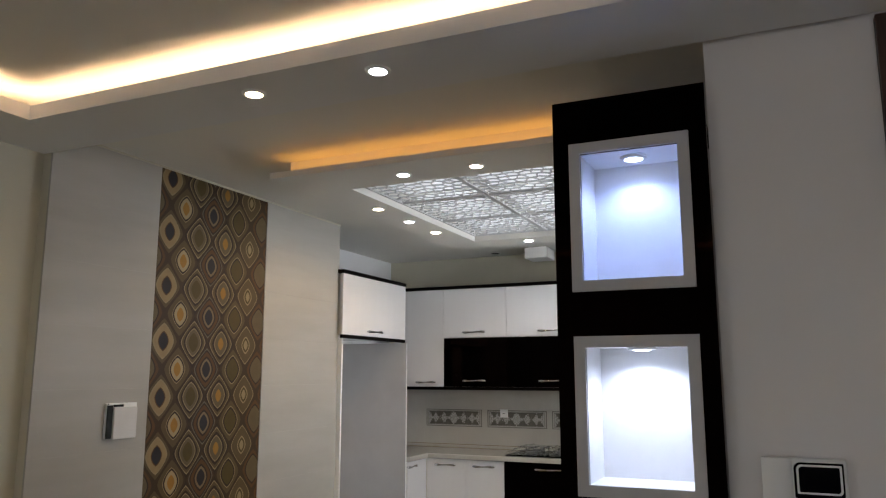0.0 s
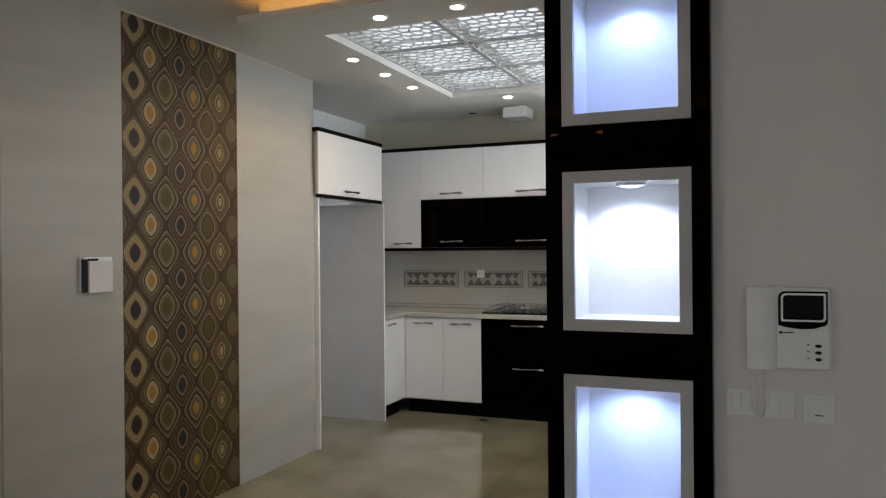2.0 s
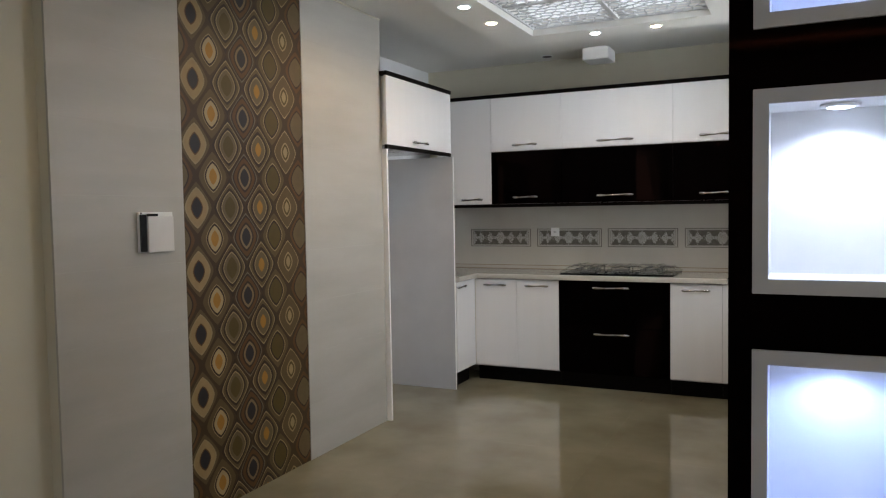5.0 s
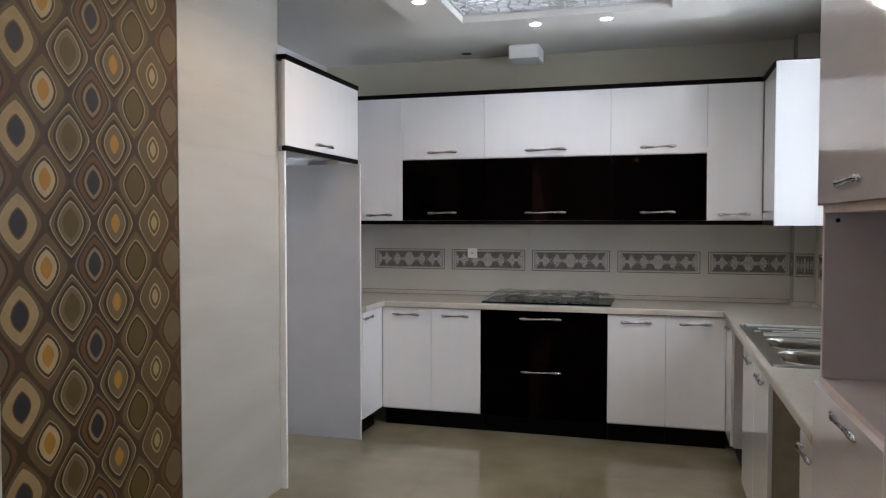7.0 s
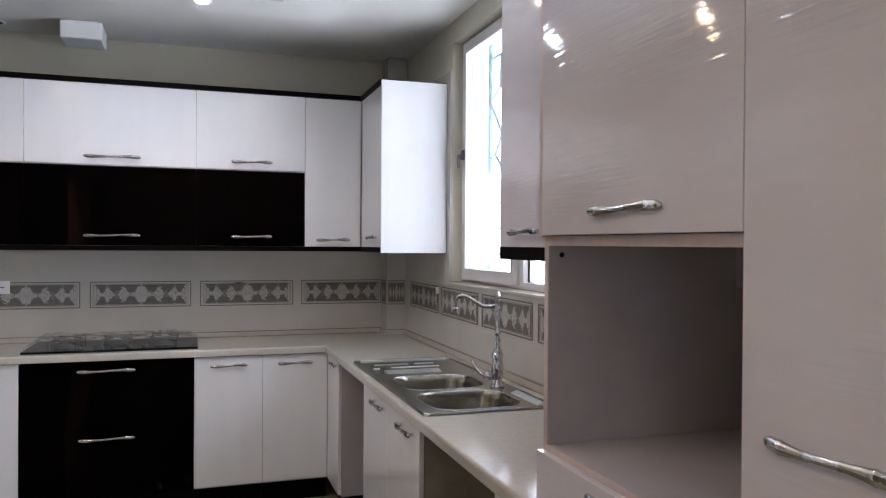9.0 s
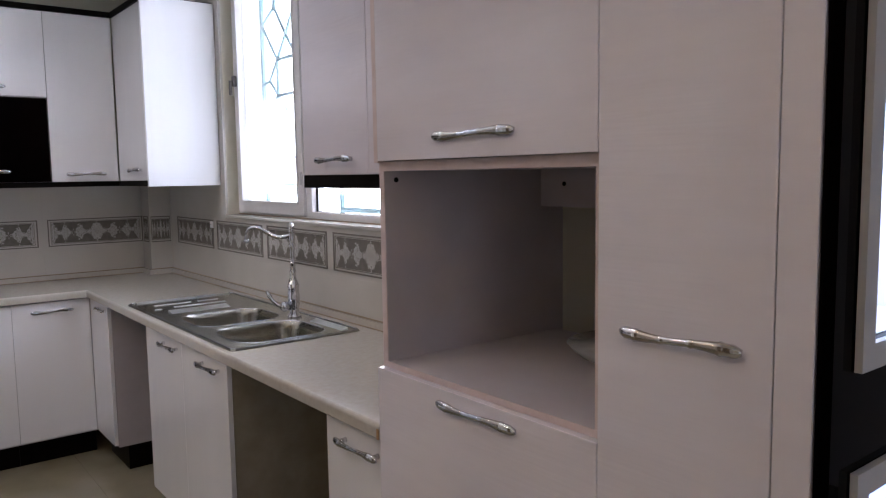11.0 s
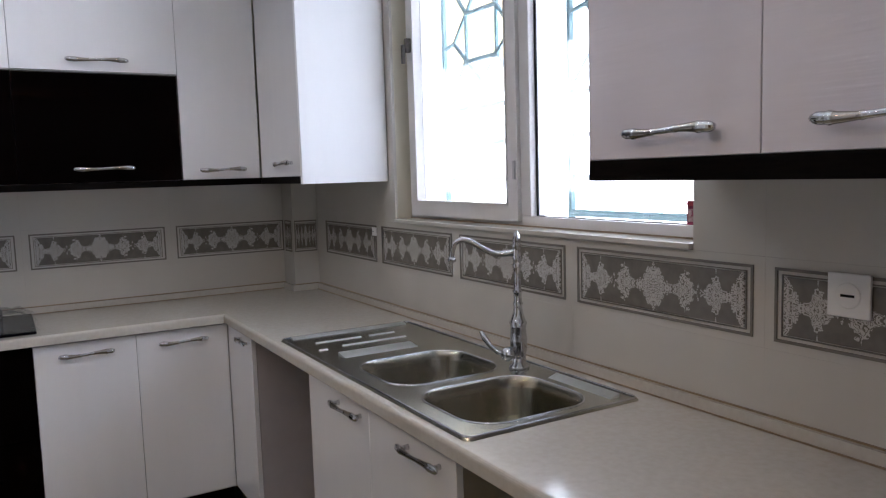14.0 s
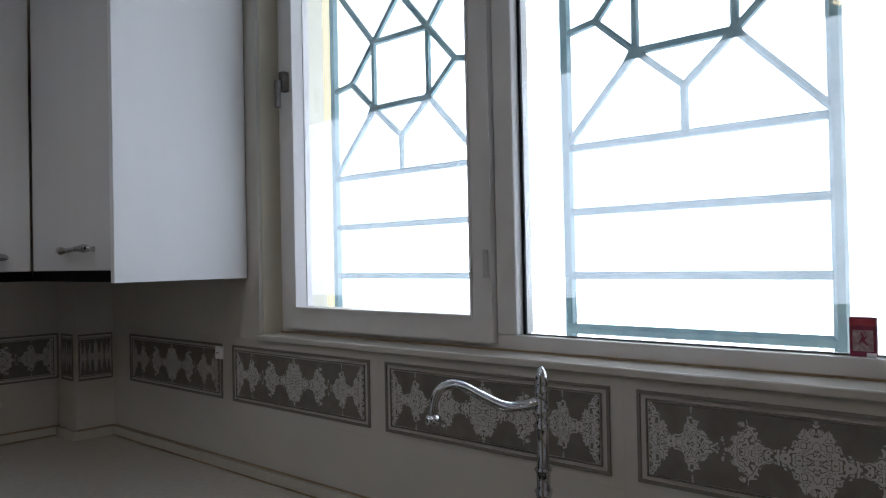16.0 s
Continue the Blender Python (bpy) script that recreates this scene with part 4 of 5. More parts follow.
rr = [(x, y, SZ + 0.0005) for x, y in rounded(SKX0 + 0.004, SKY0 + 0.004, SKX1 - 0.004, SKY1 - 0.004, 0.018)]
# Chrome tube added to carry the highlight along the sink's edge.
part("rolled_rim", tube(bmesh.new(), rr + rr[:2], [0.0035] * (len(rr) + 2), 8, False), M_CHROME, sink, "chrome rolled rim added for the sink edge's highlight", True)
for bx0, by0, bx1, by1 in BOWLS:
    bl = [(x, y, SZ - 0.0002) for x, y in rounded(bx0 - 0.003, by0 - 0.003, bx1 + 0.003, by1 + 0.003, 0.093)]
    part("bowl_lip", tube(bmesh.new(), bl + bl[:2], [0.0028] * (len(bl) + 2), 8, False), M_CHROME, sink, "bright lip round the bowl", True)
    bm = bmesh.new()
    rings = []
    for inset, z, r in ((0.0, SZ, 0.09), (0.004, SZ - 0.004, 0.088), (0.009, SZ - 0.03, 0.085), (0.018, SZ - 0.1, 0.082), (0.026, SZ - 0.125, 0.08), (0.04, SZ - 0.143, 0.075), (0.062, SZ - 0.154, 0.065), (0.09, SZ - 0.16, 0.05), (0.12, SZ - 0.164, 0.03), (0.14, SZ - 0.166, 0.018)):
        rings.append([bm.verts.new((x, y, z)) for x, y in rounded(bx0 + inset, by0 + inset, bx1 - inset, by1 - inset, r)])
    for a, b in zip(rings, rings[1:]):
        for i in range(len(a)):
            k = (i + 1) % len(a)
            bm.faces.new((a[i], a[k], b[k], b[i]))
    bm.faces.new(rings[-1])
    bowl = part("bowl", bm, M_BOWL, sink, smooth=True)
    cx, cy = (bx0 + bx1) / 2, (by0 + by1) / 2
    part("drain", lathe(bmesh.new(), cx, cy, [(SZ - 0.1655, 0.042), (SZ - 0.162, 0.04), (SZ - 0.164, 0.028), (SZ - 0.1645, 0.004)], 20), M_CHROME, bowl, smooth=True)


def wedge(x0, y0, x1, y1, rise=0.18):
    """A low pressed ramp that climbs with y, tilted to catch a window highlight."""
    bm = cuboid(bmesh.new(), x0, y0, SZ - 0.001, x1, y1, SZ + 0.0008)
    for v in bm.verts:
        if v.co.z > SZ and v.co.y > (y0 + y1) / 2:
            v.co.z += (y1 - y0) * rise
    bmesh.ops.bevel(bm, geom=bm.edges[:], offset=0.0006, segments=1, affect="EDGES", profile=0.5)
    return bm


# Ridges and raised field are sloped and paled to show highlights.
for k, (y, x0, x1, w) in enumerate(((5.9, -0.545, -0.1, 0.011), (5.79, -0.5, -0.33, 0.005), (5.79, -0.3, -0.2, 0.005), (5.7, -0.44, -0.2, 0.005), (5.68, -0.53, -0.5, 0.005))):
    part("drainer_ridge", wedge(x0, y - w, x1, y + w, 0.32), M_HIGHLIGHT, sink)
part("drainer_well", wedge(-0.5, 5.54, -0.24, 5.595, 0.15), M_HIGHLIGHT, sink, "raised field of the drainer, paled to hold the window's highlight")
# Rib sloped and paled to hold a long highlight.
rib = cuboid(bmesh.new(), -0.135, 4.745, SZ - 0.001, -0.105, 4.99, SZ + 0.001)
for v in rib.verts:
    if v.co.z > SZ and v.co.x > -0.12:
        v.co.z += 0.009
bmesh.ops.bevel(rib, geom=rib.edges[:], offset=0.0008, segments=1, affect="EDGES", profile=0.5)
part("front_rib", rib, M_HIGHLIGHT, sink, "raised rib beside the bowl, tilted and paled for its highlight")

TAPX, TAPY = -0.136, 5.122
tap = thing("mixer_tap", (TAPX, TAPY, SZ), "tall chrome swan-neck mixer tap with ringed column", "tap")
part("column", lathe(bmesh.new(), TAPX, TAPY, [(SZ, 0.03), (SZ + 0.008, 0.029), (SZ + 0.014, 0.02), (0.95, 0.021), (0.965, 0.024), (0.995, 0.025), (1.03, 0.022), (1.045, 0.026), (1.05, 0.022), (1.075, 0.014), (1.09, 0.0125), (1.1, 0.0155), (1.105, 0.0115), (1.13, 0.012), (1.135, 0.0155), (1.14, 0.0105), (1.2, 0.01), (1.21, 0.0145), (1.215, 0.0105), (1.225, 0.0105), (1.235, 0.015), (1.24, 0.012), (1.262, 0.012), (1.268, 0.0155), (1.273, 0.01), (1.278, 0.013), (1.29, 0.0105), (1.302, 0.006), (1.308, 0.001)], 18), M_CHROME, tap, smooth=True)
sp = []
KEY = [(TAPX, TAPY, 1.25), (-0.155, 5.14, 1.243), (-0.185, 5.162, 1.243), (-0.215, 5.188, 1.262), (-0.238, 5.207, 1.279), (-0.256, 5.22, 1.284), (-0.272, 5.23, 1.276), (-0.28, 5.235, 1.257), (-0.283, 5.237, 1.232)]
for i in range(len(KEY) - 1):
    p0, p1, p2, p3 = [Vector(KEY[min(max(i + k, 0), len(KEY) - 1)]) for k in (-1, 0, 1, 2)]
    for s in (0, 0.25, 0.5, 0.75):
        sp.append(0.5 * ((2 * p1) + (p2 - p0) * s + (2 * p0 - 5 * p1 + 4 * p2 - p3) * s * s + (3 * p1 - p0 - 3 * p2 + p3) * s ** 3))
sp.append(Vector(KEY[-1]))
spout = part("spout", tube(bmesh.new(), sp, [0.0095 - 0.0025 * i / len(sp) for i in range(len(sp))], 12), M_CHROME, tap, smooth=True)
part("spout_tip", lathe(bmesh.new(), -0.283, 5.237, [(1.236, 0.009), (1.23, 0.0125), (1.222, 0.0125), (1.22, 0.009)], 14), M_CHROME, spout, smooth=True)
vh = bmesh.new()
tube(vh, [(TAPX - 0.012, TAPY - 0.003, 0.965), (-0.172, 5.113, 0.962), (-0.176, 5.112, 0.962), (-0.19, 5.108, 0.96), (-0.2, 5.106, 0.96)], [0.014, 0.015, 0.02, 0.02, 0.012], 14)
vbody = part("valve_body", vh, M_CHROME, tap, smooth=True)
part("lever", tube(bmesh.new(), [(-0.19, 5.112, 0.962), (-0.204, 5.13, 0.966), (-0.216, 5.15, 0.982), (-0.224, 5.165, 1.003), (-0.23, 5.176, 1.022)], [0.008, 0.007, 0.007, 0.009, 0.005], 10), M_CHROME, vbody, smooth=True)

# ---- hob ----
hob = thing("gas_hob", (-1.745, 6.89, TOP), "black built-in gas hob still under wrinkled plastic film", "hob")
part("glass_plate", block(-2.19, 6.655, TOP + 0.0005, -1.305, 7.13, TOP + 0.012, bevel=0.004), M_SCREEN, hob)
M_CASTIRON = relief(material("cast_iron", (0.03, 0.03, 0.03), 0.6), 120, 0.3)
for cx, cy, r in ((-2.0, 6.79, 0.04), (-2.0, 7.01, 0.05), (-1.745, 6.92, 0.065), (-1.49, 7.01, 0.05), (-1.49, 6.79, 0.04)):
    bn = part("burner", lathe(bmesh.new(), cx, cy, [(TOP + 0.0125, r + 0.012), (TOP + 0.02, r + 0.01), (TOP + 0.022, r), (TOP + 0.03, r), (TOP + 0.033, r * 0.6), (TOP + 0.034, 0.002)], 18), M_CASTIRON, hob, smooth=True)
    gb = bmesh.new()
    for k in range(4):
        a = math.pi / 4 + k * math.pi / 2
        dx, dy = math.cos(a), math.sin(a)
        tube(gb, [(cx + dx * 0.1, cy + dy * 0.1, TOP + 0.0125), (cx + dx * 0.1, cy + dy * 0.1, TOP + 0.046), (cx + dx * 0.03, cy + dy * 0.03, TOP + 0.047)], [0.005, 0.005, 0.004], 6)
    part("pan_support", gb, M_CASTIRON, hob)
for k in range(5):
    part("knob", lathe(bmesh.new(), -1.905 + 0.08 * k, 6.7, [(TOP + 0.0125, 0.019), (TOP + 0.03, 0.017), (TOP + 0.032, 0.004)], 14), M_DARK, hob, smooth=True)
M_WRAP = bpy.data.materials.new("clear_wrap")
M_WRAP.use_nodes = True
_n, _l = M_WRAP.node_tree.nodes, M_WRAP.node_tree.links
_mix, _tr = _n.new("ShaderNodeMixShader"), _n.new("ShaderNodeBsdfTransparent")
_n["Principled BSDF"].inputs["Base Color"].default_value, _n["Principled BSDF"].inputs["Roughness"].default_value = (0.3, 0.3, 0.28, 1), 0.16
_mix.inputs[0].default_value = 0.17
_l.new(_tr.outputs[0], _mix.inputs[1]), _l.new(_n["Principled BSDF"].outputs[0], _mix.inputs[2]), _l.new(_mix.outputs[0], _n["Material Output"].inputs[0])
fm, NXW, NYW = bmesh.new(), 60, 30
gridv = []
for j in range(NYW + 1):
    for i in range(NXW + 1):
        x, y = -2.2 + 0.91 * i / NXW, 6.648 + 0.49 * j / NYW
        e = min(i, NXW - i, j, NYW - j)
        z = TOP + 0.014 + (0.04 + 0.022 * noise.noise((x * 9, y * 9, 1)) + 0.028 * abs(noise.noise((x * 26, y * 26, 4)))) * min(1.0, e / 4)
        gridv.append(fm.verts.new((x + 0.006 * noise.noise((x * 20, y * 20, 9)), y + 0.006 * noise.noise((x * 20, y * 20, 7)), z)))
for j in range(NYW):
    for i in range(NXW):
        a = j * (NXW + 1) + i
        fm.faces.new((gridv[a], gridv[a + 1], gridv[a + NXW + 2], gridv[a + NXW + 1]))
part("wrap_film", fm, M_WRAP, hob, "wrinkled clear plastic film over the hob")

# ---- intercom, switches, sockets ----
ICY = 2.885
ic = thing("door_intercom", (0.077, ICY, 1.12), "white wall intercom with a small dark screen and handset", "intercom")
part("body", block(-0.032, ICY - 0.045, 1.124, 0.186, ICY - 0.0005, 1.358, bevel=0.008), M_PLASTIC, ic)


def plate(outline, y0, y1):
    """A flat plate with the given outline in x and z, between two depths."""
    bm = bmesh.new()
    front, back = [[bm.verts.new((x, y, z)) for x, z in outline] for y in (y0, y1)]
    bm.faces.new(front), bm.faces.new(back[::-1])
    for k in range(len(outline)):
        bm.faces.new((front[k], back[k], back[(k + 1) % len(outline)], front[(k + 1) % len(outline)]))
    bmesh.ops.recalc_face_normals(bm, faces=bm.faces[:])
    return bm


def screen_outline(x0, z0, x1, z1, r, sag):
    """Two opposite corners rounded wide, the other two slightly, the lower edge bowed."""
    pts = []
    for cx, cz, q, start in ((x1, z1, 0.003, 0), (x0, z1, r, 90), (x0, z0, 0.004, 180), (x1, z0, r * 0.8, 270)):
        sx, sz = (-1 if cx == x1 else 1), (-1 if cz == z1 else 1)
        for k in range(7):
            t = radians(start + 15 * k)
            pts.append((cx + sx * q + q * math.cos(t), cz + sz * q + q * math.sin(t)))
        if start == 180:
            pts += [(x0 + (x1 - x0) * u, z0 - sag * math.sin(math.pi * u)) for u in (0.15, 0.3, 0.45, 0.6, 0.75)]
    return pts


hs = bmesh.new()
hp = [(-0.034 + 0.081 * u, ICY - 0.0455 - 0.016 * math.sin(math.pi * min(1.0, 0.16 + u * 0.84)) ** 0.6) for u in [k / 14 for k in range(15)]] + [(0.047, ICY - 0.0452), (-0.034, ICY - 0.0452)]
lo, hi = [[hs.verts.new((x, y, z)) for x, y in hp] for z in (1.123, 1.359)]
hs.faces.new(lo), hs.faces.new(hi[::-1])
for k in range(len(hp)):
    hs.faces.new((lo[k], lo[(k + 1) % len(hp)], hi[(k + 1) % len(hp)], hi[k]))
bmesh.ops.recalc_face_normals(hs, faces=hs.faces[:])
part("handset", hs, M_PLASTIC, ic, "curved white handset")
sc = part("screen_surround", plate(screen_outline(0.05, 1.25, 0.177, 1.348, 0.018, 0.009), ICY - 0.0495, ICY - 0.0455), M_SCREEN, ic, "black screen surround with rounded corners")
part("screen_frame", plate(screen_outline(0.0565, 1.262, 0.1725, 1.3425, 0.014, 0.0), ICY - 0.0512, ICY - 0.0498), M_PLASTIC, sc, "white line round the screen")
part("screen", plate(screen_outline(0.0625, 1.2675, 0.1665, 1.337, 0.01, 0.0), ICY - 0.0522, ICY - 0.0514), M_SCREEN, sc)
for z in (1.194, 1.175, 1.156):
    bt = bmesh.new()
    tube(bt, [(0.153, ICY - 0.0455, z), (0.153, ICY - 0.0505, z)], [0.009, 0.008], 16)
    for v in bt.verts:
        v.co.z = z + (v.co.z - z) * 0.55
    part("button", bt, M_DARK, ic)
    part("mark", block(0.124, ICY - 0.0462, z + 0.001, 0.13, ICY - 0.0456, z + 0.004), M_DARK, ic)
part("maker_mark", block(0.052, ICY - 0.0462, 1.226, 0.06, ICY - 0.0456, 1.234), M_DARK, ic)
part("maker_line", block(0.063, ICY - 0.0462, 1.2285, 0.09, ICY - 0.0456, 1.2315), M_DARK, ic)
cp, cr = [], []
LOOP = [Vector((x, ICY - 0.016, z)) for x, z in ((-0.016, 1.126), (-0.018, 1.07), (-0.019, 1.02), (-0.012, 0.986), (-0.001, 0.976), (0.01, 0.985), (0.016, 1.015), (0.013, 1.06), (0.007, 1.126))]
for i in range(len(LOOP) - 1):
    p0, p1, p2, p3 = [LOOP[min(max(i + k, 0), len(LOOP) - 1)] for k in (-1, 0, 1, 2)]
    for k in range(24):
        t = k / 24
        w = (i * 24 + k) * 1.05
        mid = 0.5 * ((2 * p1) + (p2 - p0) * t + (2 * p0 - 5 * p1 + 4 * p2 - p3) * t * t + (3 * p1 - p0 - 3 * p2 + p3) * t ** 3)
        cp.append(mid + Vector((0.0022 * math.cos(w), 0.0022 * math.sin(w), 0)))
        cr.append(0.0019)
part("cord", tube(bmesh.new(), cp, cr, 5), M_PLASTIC, ic, "coiled white handset cord", True)


def wall_switch(front, u, z, w, label, kind):
    root = thing("wall_switch" if kind != "socket" else "wall_socket", front.at(u, 0, z), label, "switch" if kind != "socket" else "socket", "wall switches" if kind != "socket" else "")
    part("plate", front.box(u - w / 2, u + w / 2, -0.008, -0.0003, z - w / 2, z + w / 2, 0.002), M_PLASTIC, root)
    if kind == "double":
        for s in (-1, 1):
            part("rocker", front.box(u + s * w * 0.17 - w * 0.16, u + s * w * 0.17 + w * 0.16, -0.012, -0.0082, z - w * 0.32, z + w * 0.32, 0.0015), M_PLASTIC, root)
    elif kind == "single":
        part("rocker", front.box(u - w * 0.32, u + w * 0.32, -0.012, -0.0082, z - w * 0.32, z + w * 0.32, 0.0015), M_PLASTIC, root)
        part("mark", front.box(u - w * 0.12, u + w * 0.12, -0.0128, -0.0121, z - w * 0.24, z - w * 0.2), M_DARK, root)
    else:
        bm = bmesh.new()
        tube(bm, [front.at(u, -0.0082, z), front.at(u, -0.0105, z)], [w * 0.3, w * 0.28], 20)
        part("insert", bm, M_PLASTIC, root)
        part("slot", front.box(u - w * 0.16, u + w * 0.16, -0.0115, -0.0106, z - w * 0.03, z + w * 0.03), M_DARK, root)
    return root


F_W = Front("-y", ICY)


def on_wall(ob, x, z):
    """Moves a thing to the wall end's face, shrunk towards an early camera position."""
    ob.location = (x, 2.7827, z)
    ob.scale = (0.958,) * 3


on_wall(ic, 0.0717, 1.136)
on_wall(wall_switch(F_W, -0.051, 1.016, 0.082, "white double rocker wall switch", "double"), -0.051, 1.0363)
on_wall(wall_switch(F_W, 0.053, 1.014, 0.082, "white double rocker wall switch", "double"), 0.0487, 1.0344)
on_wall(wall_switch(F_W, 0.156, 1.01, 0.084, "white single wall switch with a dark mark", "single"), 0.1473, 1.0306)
wall_switch(Front("-x", WX - 0.005), 4.225, 1.221, 0.085, "white wall socket on the patterned tile border", "socket")
wall_switch(Front("-y", WY - 0.005), -2.38, 1.231, 0.075, "white wall socket on the patterned tile border", "socket")
wall_switch(Front("-x", WX - 0.005), 6.33, 1.235, 0.036, "small white outlet beside the window", "socket")

tp = thing("control_box", (LX, 3.25, 1.27), "white wall control box hanging loose with a dark gap", "control box")
part("back_box", block(LX + 0.0003, 3.15, 1.278, LX + 0.014, 3.34, 1.45, bevel=0.002), M_PLASTIC, tp)
part("screw_hole", block(LX + 0.0141, 3.156, 1.4415, LX + 0.0155, 3.164, 1.449, bevel=0.0006), M_DARK, tp)
# Solid dark strip put in for the shade of the open gap.
part("gap", block(LX + 0.0143, 3.152, 1.28, LX + 0.022, 3.183, 1.44), M_DARK, tp, "dark strip standing in for the shaded open gap")
# White cover, greyed to take in the weaker light on it.
part("cover", block(LX + 0.0145, 3.185, 1.276, LX + 0.03, 3.33, 1.43, bevel=0.003), M_UPVC, tp, "white cover toned grey-white for the weaker light there")
part("clip", block(LX + 0.0145, 3.19, 1.4315, LX + 0.026, 3.245, 1.443, bevel=0.002), M_DARK, tp)

# dish left in the oven niche, cam-lock caps
dish = solid("glass_dish", lathe(bmesh.new(), -0.2, 3.335, [(1.059, 0.05), (1.062, 0.06), (1.085, 0.128), (1.112, 0.156), (1.114, 0.152), (1.088, 0.115), (1.066, 0.05), (1.066, 0.002)], 28), M_DISH, "pale round dish standing forgotten in the oven niche", "dish", smooth=True)
for u, dd, z in ((3.7445, 0.03, 1.478),):
    bm = bmesh.new()
    tube(bm, [(TX + dd, 3.745, z), (TX + dd, 3.743, z)], [0.006, 0.006], 10)
    part("cam_cap", bm, M_DARK, root)
bm = bmesh.new()
tube(bm, [(TX + 0.4995, 3.66, 1.46), (TX + 0.4975, 3.66, 1.46)], [0.006, 0.006], 10)
part("cam_cap", bm, M_DARK, root)

# entrance door frame
ef = tagged(new("door_1"), "dark brown wooden entrance door in its frame", "door", "", "structure")
ef.location = (0.8, 2.8, 0)
part("door_frame", block(0.345, 2.755, 0, 0.435, 2.8245, SOFFIT - 0.002, bevel=0.004), M_WOOD, ef)
part("door_leaf", block(0.437, 2.79, 0.01, 1.36, 2.8235, SOFFIT - 0.004, bevel=0.004), M_WOOD, ef)
part("door_frame", block(1.362, 2.755, 0, 1.45, 2.8245, SOFFIT - 0.002, bevel=0.004), M_WOOD, ef)

# ---- decor tiles and plain tiles ----
M_FIELD = vary(material("taupe_glaze", (0.15, 0.14, 0.12), 0.2), (0.14, 0.13, 0.111), (0.187, 0.171, 0.148), 30)
M_LINE = material("line_glaze", (0.19, 0.175, 0.155), 0.25)
DW, DH = 0.575, 0.158


def damask(m):
    """A pale mirrored damask print over the taupe glaze."""
    t, s = node(m, "ShaderNodeTexCoord"), node(m, "ShaderNodeSeparateXYZ")
    join(m, t.outputs["Object"], s.inputs[0])

    def calc(op, a, b=None):
        n = m.node_tree.nodes.new("ShaderNodeMath")
        n.operation = op
        for i, v in enumerate((a, b)):
            if isinstance(v, (int, float)):
                n.inputs[i].default_value = v
            elif v is not None:
                join(m, v, n.inputs[i])
        return n.outputs[0]

    x, z = calc("ABSOLUTE", s.outputs["X"]), calc("ABSOLUTE", s.outputs["Z"])
    fold = node(m, "ShaderNodeCombineXYZ")
    join(m, x, fold.inputs[0]), join(m, z, fold.inputs[1])
    edge = node(m, "ShaderNodeTexNoise", Scale=75.0, Detail=2.0)
    curl = node(m, "ShaderNodeTexNoise", Scale=64.0, Detail=1.0)
    join(m, fold.outputs[0], edge.inputs["Vector"]), join(m, fold.outputs[0], curl.inputs["Vector"])
    middle = calc("SUBTRACT", 1.15, calc("DIVIDE", x, 0.05))
    leaf = calc("SUBTRACT", 0.95, calc("DIVIDE", calc("ABSOLUTE", calc("SUBTRACT", x, 0.1)), 0.034))
    spray = calc("SUBTRACT", 0.9, calc("DIVIDE", calc("ABSOLUTE", calc("SUBTRACT", x, 0.19)), 0.034))
    end = calc("MINIMUM", calc("DIVIDE", calc("SUBTRACT", x, 0.22), 0.035), 0.95)
    shape = calc("MAXIMUM", calc("MAXIMUM", middle, leaf), calc("MAXIMUM", calc("MAXIMUM", spray, end), 0.14))
    inside = calc("SUBTRACT", calc("ADD", shape, calc("MULTIPLY", calc("SUBTRACT", edge.outputs[0], 0.5), 1.15)), calc("DIVIDE", z, 0.056))
    lace = calc("SINE", calc("MULTIPLY", curl.outputs[0], 46.0))
    mask = calc("MULTIPLY", calc("GREATER_THAN", inside, 0.0), calc("GREATER_THAN", lace, -0.62))
    b = m.node_tree.nodes["Principled BSDF"]
    ground = b.inputs["Base Color"].links[0].from_socket
    mix = m.node_tree.nodes.new("ShaderNodeMix")
    mix.data_type = "RGBA"
    mix.inputs[7].default_value = (0.52, 0.5, 0.475, 1)
    join(m, mask, mix.inputs[0]), join(m, ground, mix.inputs[6])
    join(m, mix.outputs[2], b.inputs["Base Color"])
    bump = node(m, "ShaderNodeBump", Strength=0.3, Distance=0.0006)
    join(m, mask, bump.inputs["Height"]), join(m, bump.outputs[0], b.inputs["Normal"])
    return m


damask(M_FIELD)


def decor_meshes():
    field = mesh_of("decor_field", block(-DW / 2 + 0.022, -0.0035, -DH / 2 + 0.018, DW / 2 - 0.022, 0.0, DH / 2 - 0.018), M_FIELD)
    ln = bmesh.new()
    for m_, t in ((0.0, 0.006), (0.0165, 0.0022)):
        a, b = DW / 2 - m_, DH / 2 - m_ * 0.8
        for e in ((-a, -b, a, -b + t), (-a, b - t, a, b), (-a, -b + t, -a + t, b - t), (a - t, -b + t, a, b - t)):
            cuboid(ln, e[0], -0.0038, e[1], e[2], 0.0, e[3])
    lines = mesh_of("border_line", ln, M_LINE)
    return field, lines


FIELD, LINES = decor_meshes()
ZD = 1.181


def decor(parent, m):
    base = new("decor_tile", FIELD)
    base.parent, base.matrix_basis = parent, m
    line = new("border_line", LINES)
    line.parent = base
    return tagged(base, "taupe border tile with a pale damask ornament")


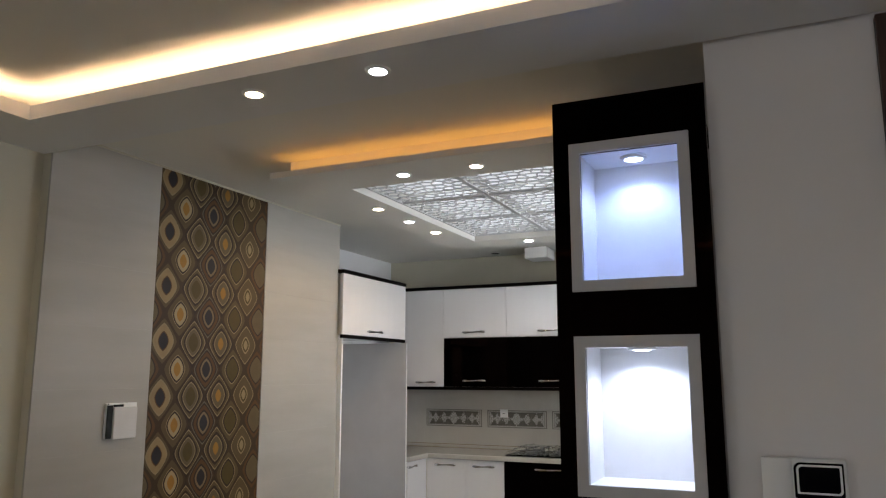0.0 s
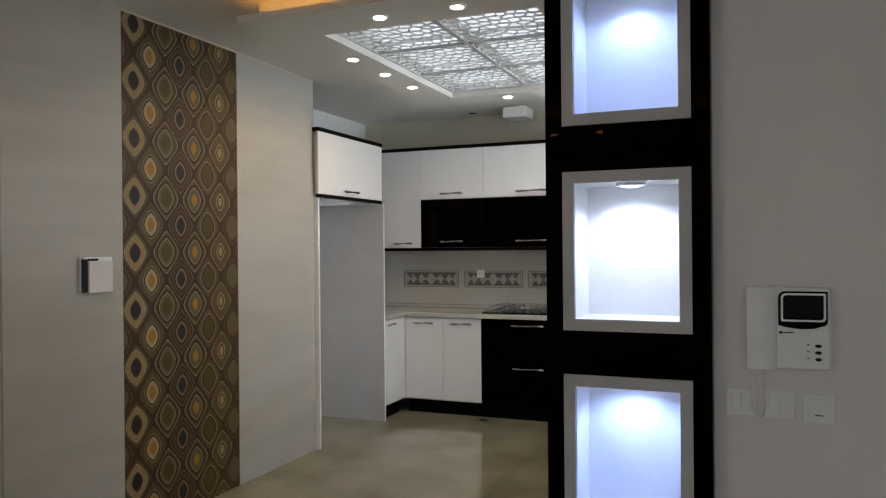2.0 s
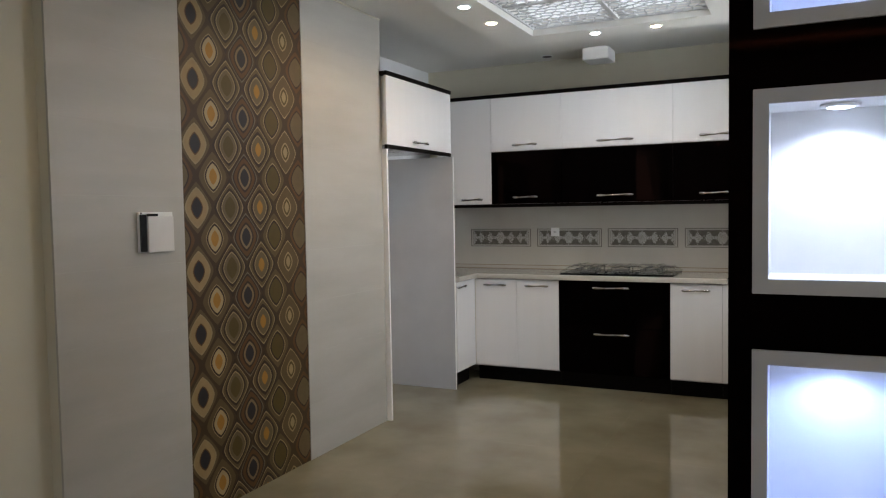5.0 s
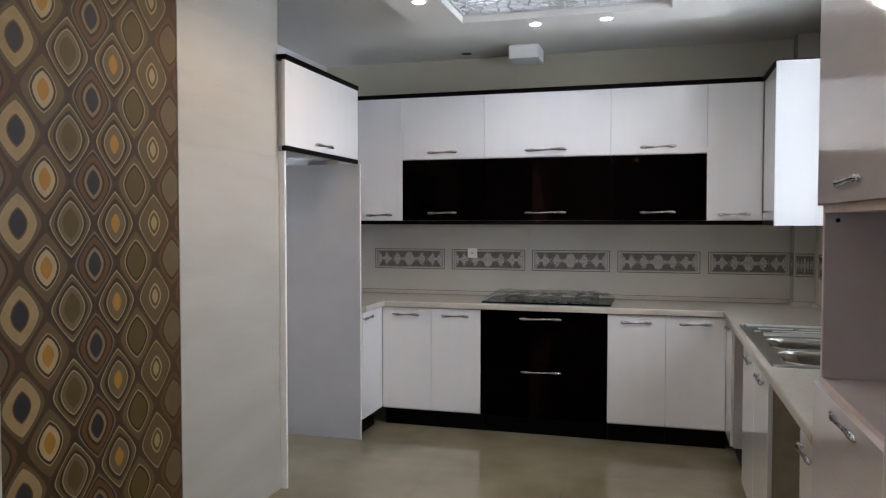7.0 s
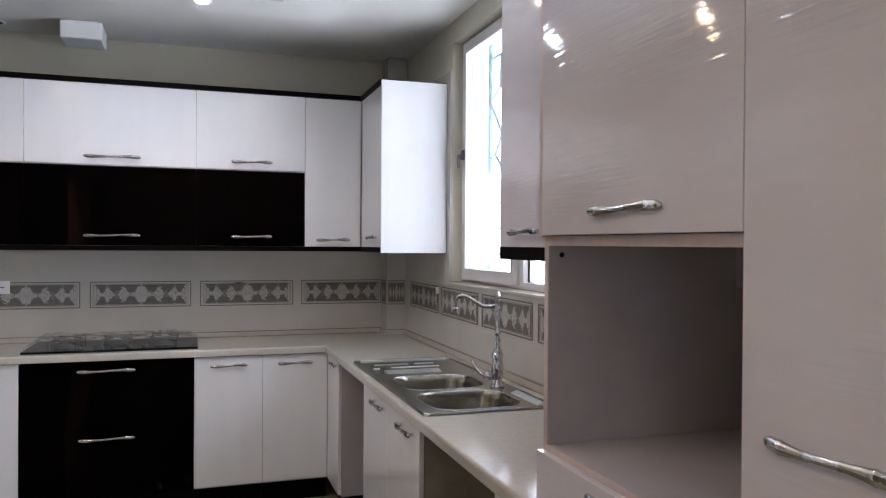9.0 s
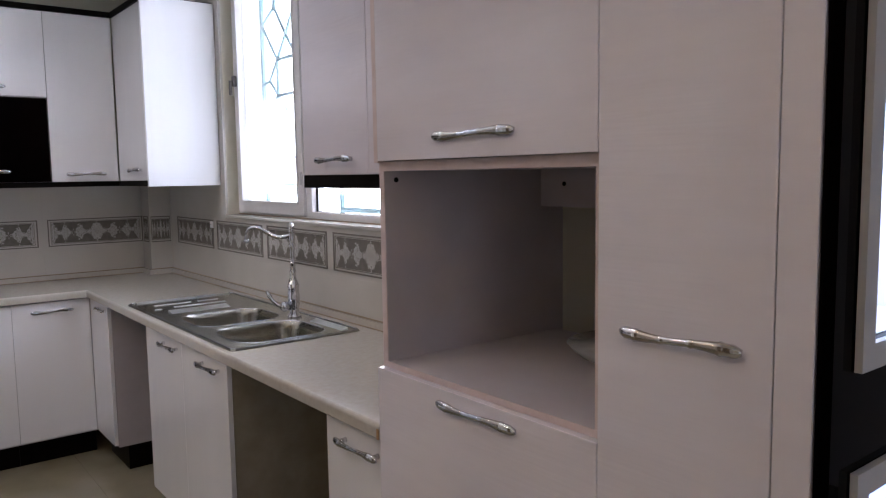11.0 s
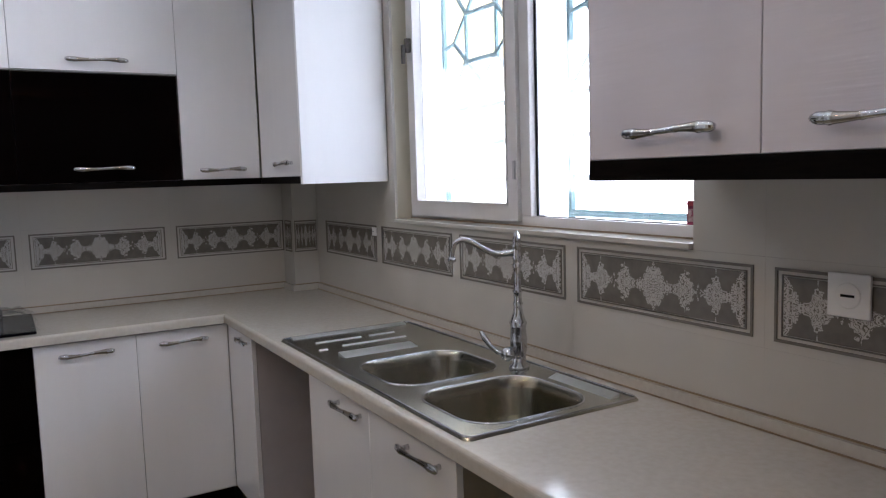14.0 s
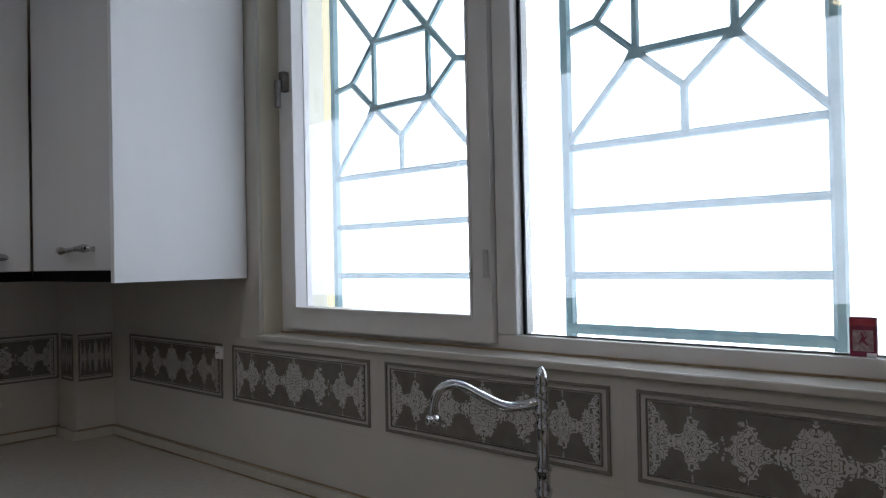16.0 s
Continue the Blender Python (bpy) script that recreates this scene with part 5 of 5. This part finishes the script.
def tile(parent, x0, y0, z0, x1, y1, z1, mat, g=0.00012):
    """One wall or floor tile; the thin side is left as it is."""
    d = [abs(x1 - x0), abs(y1 - y0), abs(z1 - z0)]
    e = [0 if k == d.index(min(d)) else g for k in range(3)]
    me = mesh_of("tile", cuboid(bmesh.new(), x0 + e[0], y0 + e[1], z0 + e[2], x1 - e[0], y1 - e[1], z1 - e[2]), mat)
    ob = new("tile", me)
    ob.parent = parent
    return ob


W_BACK, W_WIN, W_LEFT, SLAB = [bpy.data.objects[n] for n in ("wall_back", "wall_window", "wall_left", "floor_slab")]
ROWS_Z = (0.86, 1.082, 1.28, 1.58)
XJ = [-3.58, -3.205, -2.575, -1.948, -1.32, -0.69, -0.131]
for a, b in zip(XJ, XJ[1:]):
    for z0, z1 in zip(ROWS_Z, ROWS_Z[1:]):
        tile(W_BACK, a, WY, z0, b, WY + 0.0115, z1, M_TILE)
for left in (-3.18, -2.547, -1.92, -1.292, -0.665):
    c = left + DW / 2
    decor(W_BACK, pose(c - (0.02 if left > -0.7 else 0), WY, ZD) @ Matrix.Diagonal((0.93 if left > -0.7 else 1, 1, 1, 1)))
W_CHASE = bpy.data.objects["wall_chase"]
decor(W_CHASE, pose(-0.065, 7.03, ZD) @ Matrix.Diagonal((0.2, 1, 1, 1)))
decor(W_CHASE, pose(-0.13, 7.1, ZD, 0, 0, -90) @ Matrix.Diagonal((0.16, 1, 1, 1)))
YJ = [3.785, 4.415, 5.045, 5.672, 6.3, 7.03]
for a, b in zip(YJ, YJ[1:]):
    for k, (z0, z1) in enumerate(zip(ROWS_Z, ROWS_Z[1:])):
        if k < 2:
            tile(W_WIN, 0.0, a, z0, 0.0115, b, z1, M_TILE)
for a, b in ((3.785, 4.415), (4.415, 4.609), (6.141, 6.3), (6.3, 7.03)):
    for z0, z1 in ((1.28, 1.58), (1.58, 1.88), (1.88, 2.18), (2.18, 2.45)):
        tile(W_WIN, 0.0, a, z0, 0.0115, b, z1, M_TILE)
for left in (6.904, 6.274, 5.646, 5.018, 4.39):
    decor(W_WIN, pose(0.0, left - DW / 2, ZD, 0, 0, -90))
for k in range(9):
    z0, z1 = 0.3 * k + 0.02, min(0.3 * k + 0.32, CEIL - 0.001)
    for a, b in ((2.75, WP0 - 0.001), (WP1 + 0.001, 5.25)):
        tile(W_LEFT, LX - 0.0115, a, z0 if k else 0.0, LX, b, z1, M_BIGTILE, 0.0002)
S = 0.8
for i in range(8):
    for j in range(15):
        x, y = -3.9 + i * S, -4.5 + j * S
        if (x >= 0.1 and y >= 3.1) or (x + S <= -3.0 and y + S <= 5.2):
            continue
        tile(SLAB, max(x, -3.9), max(y, -4.3), -0.0115, min(x + S, 2.2), min(y + S, 7.3), 0.0, M_FLOOR, 0.0004)
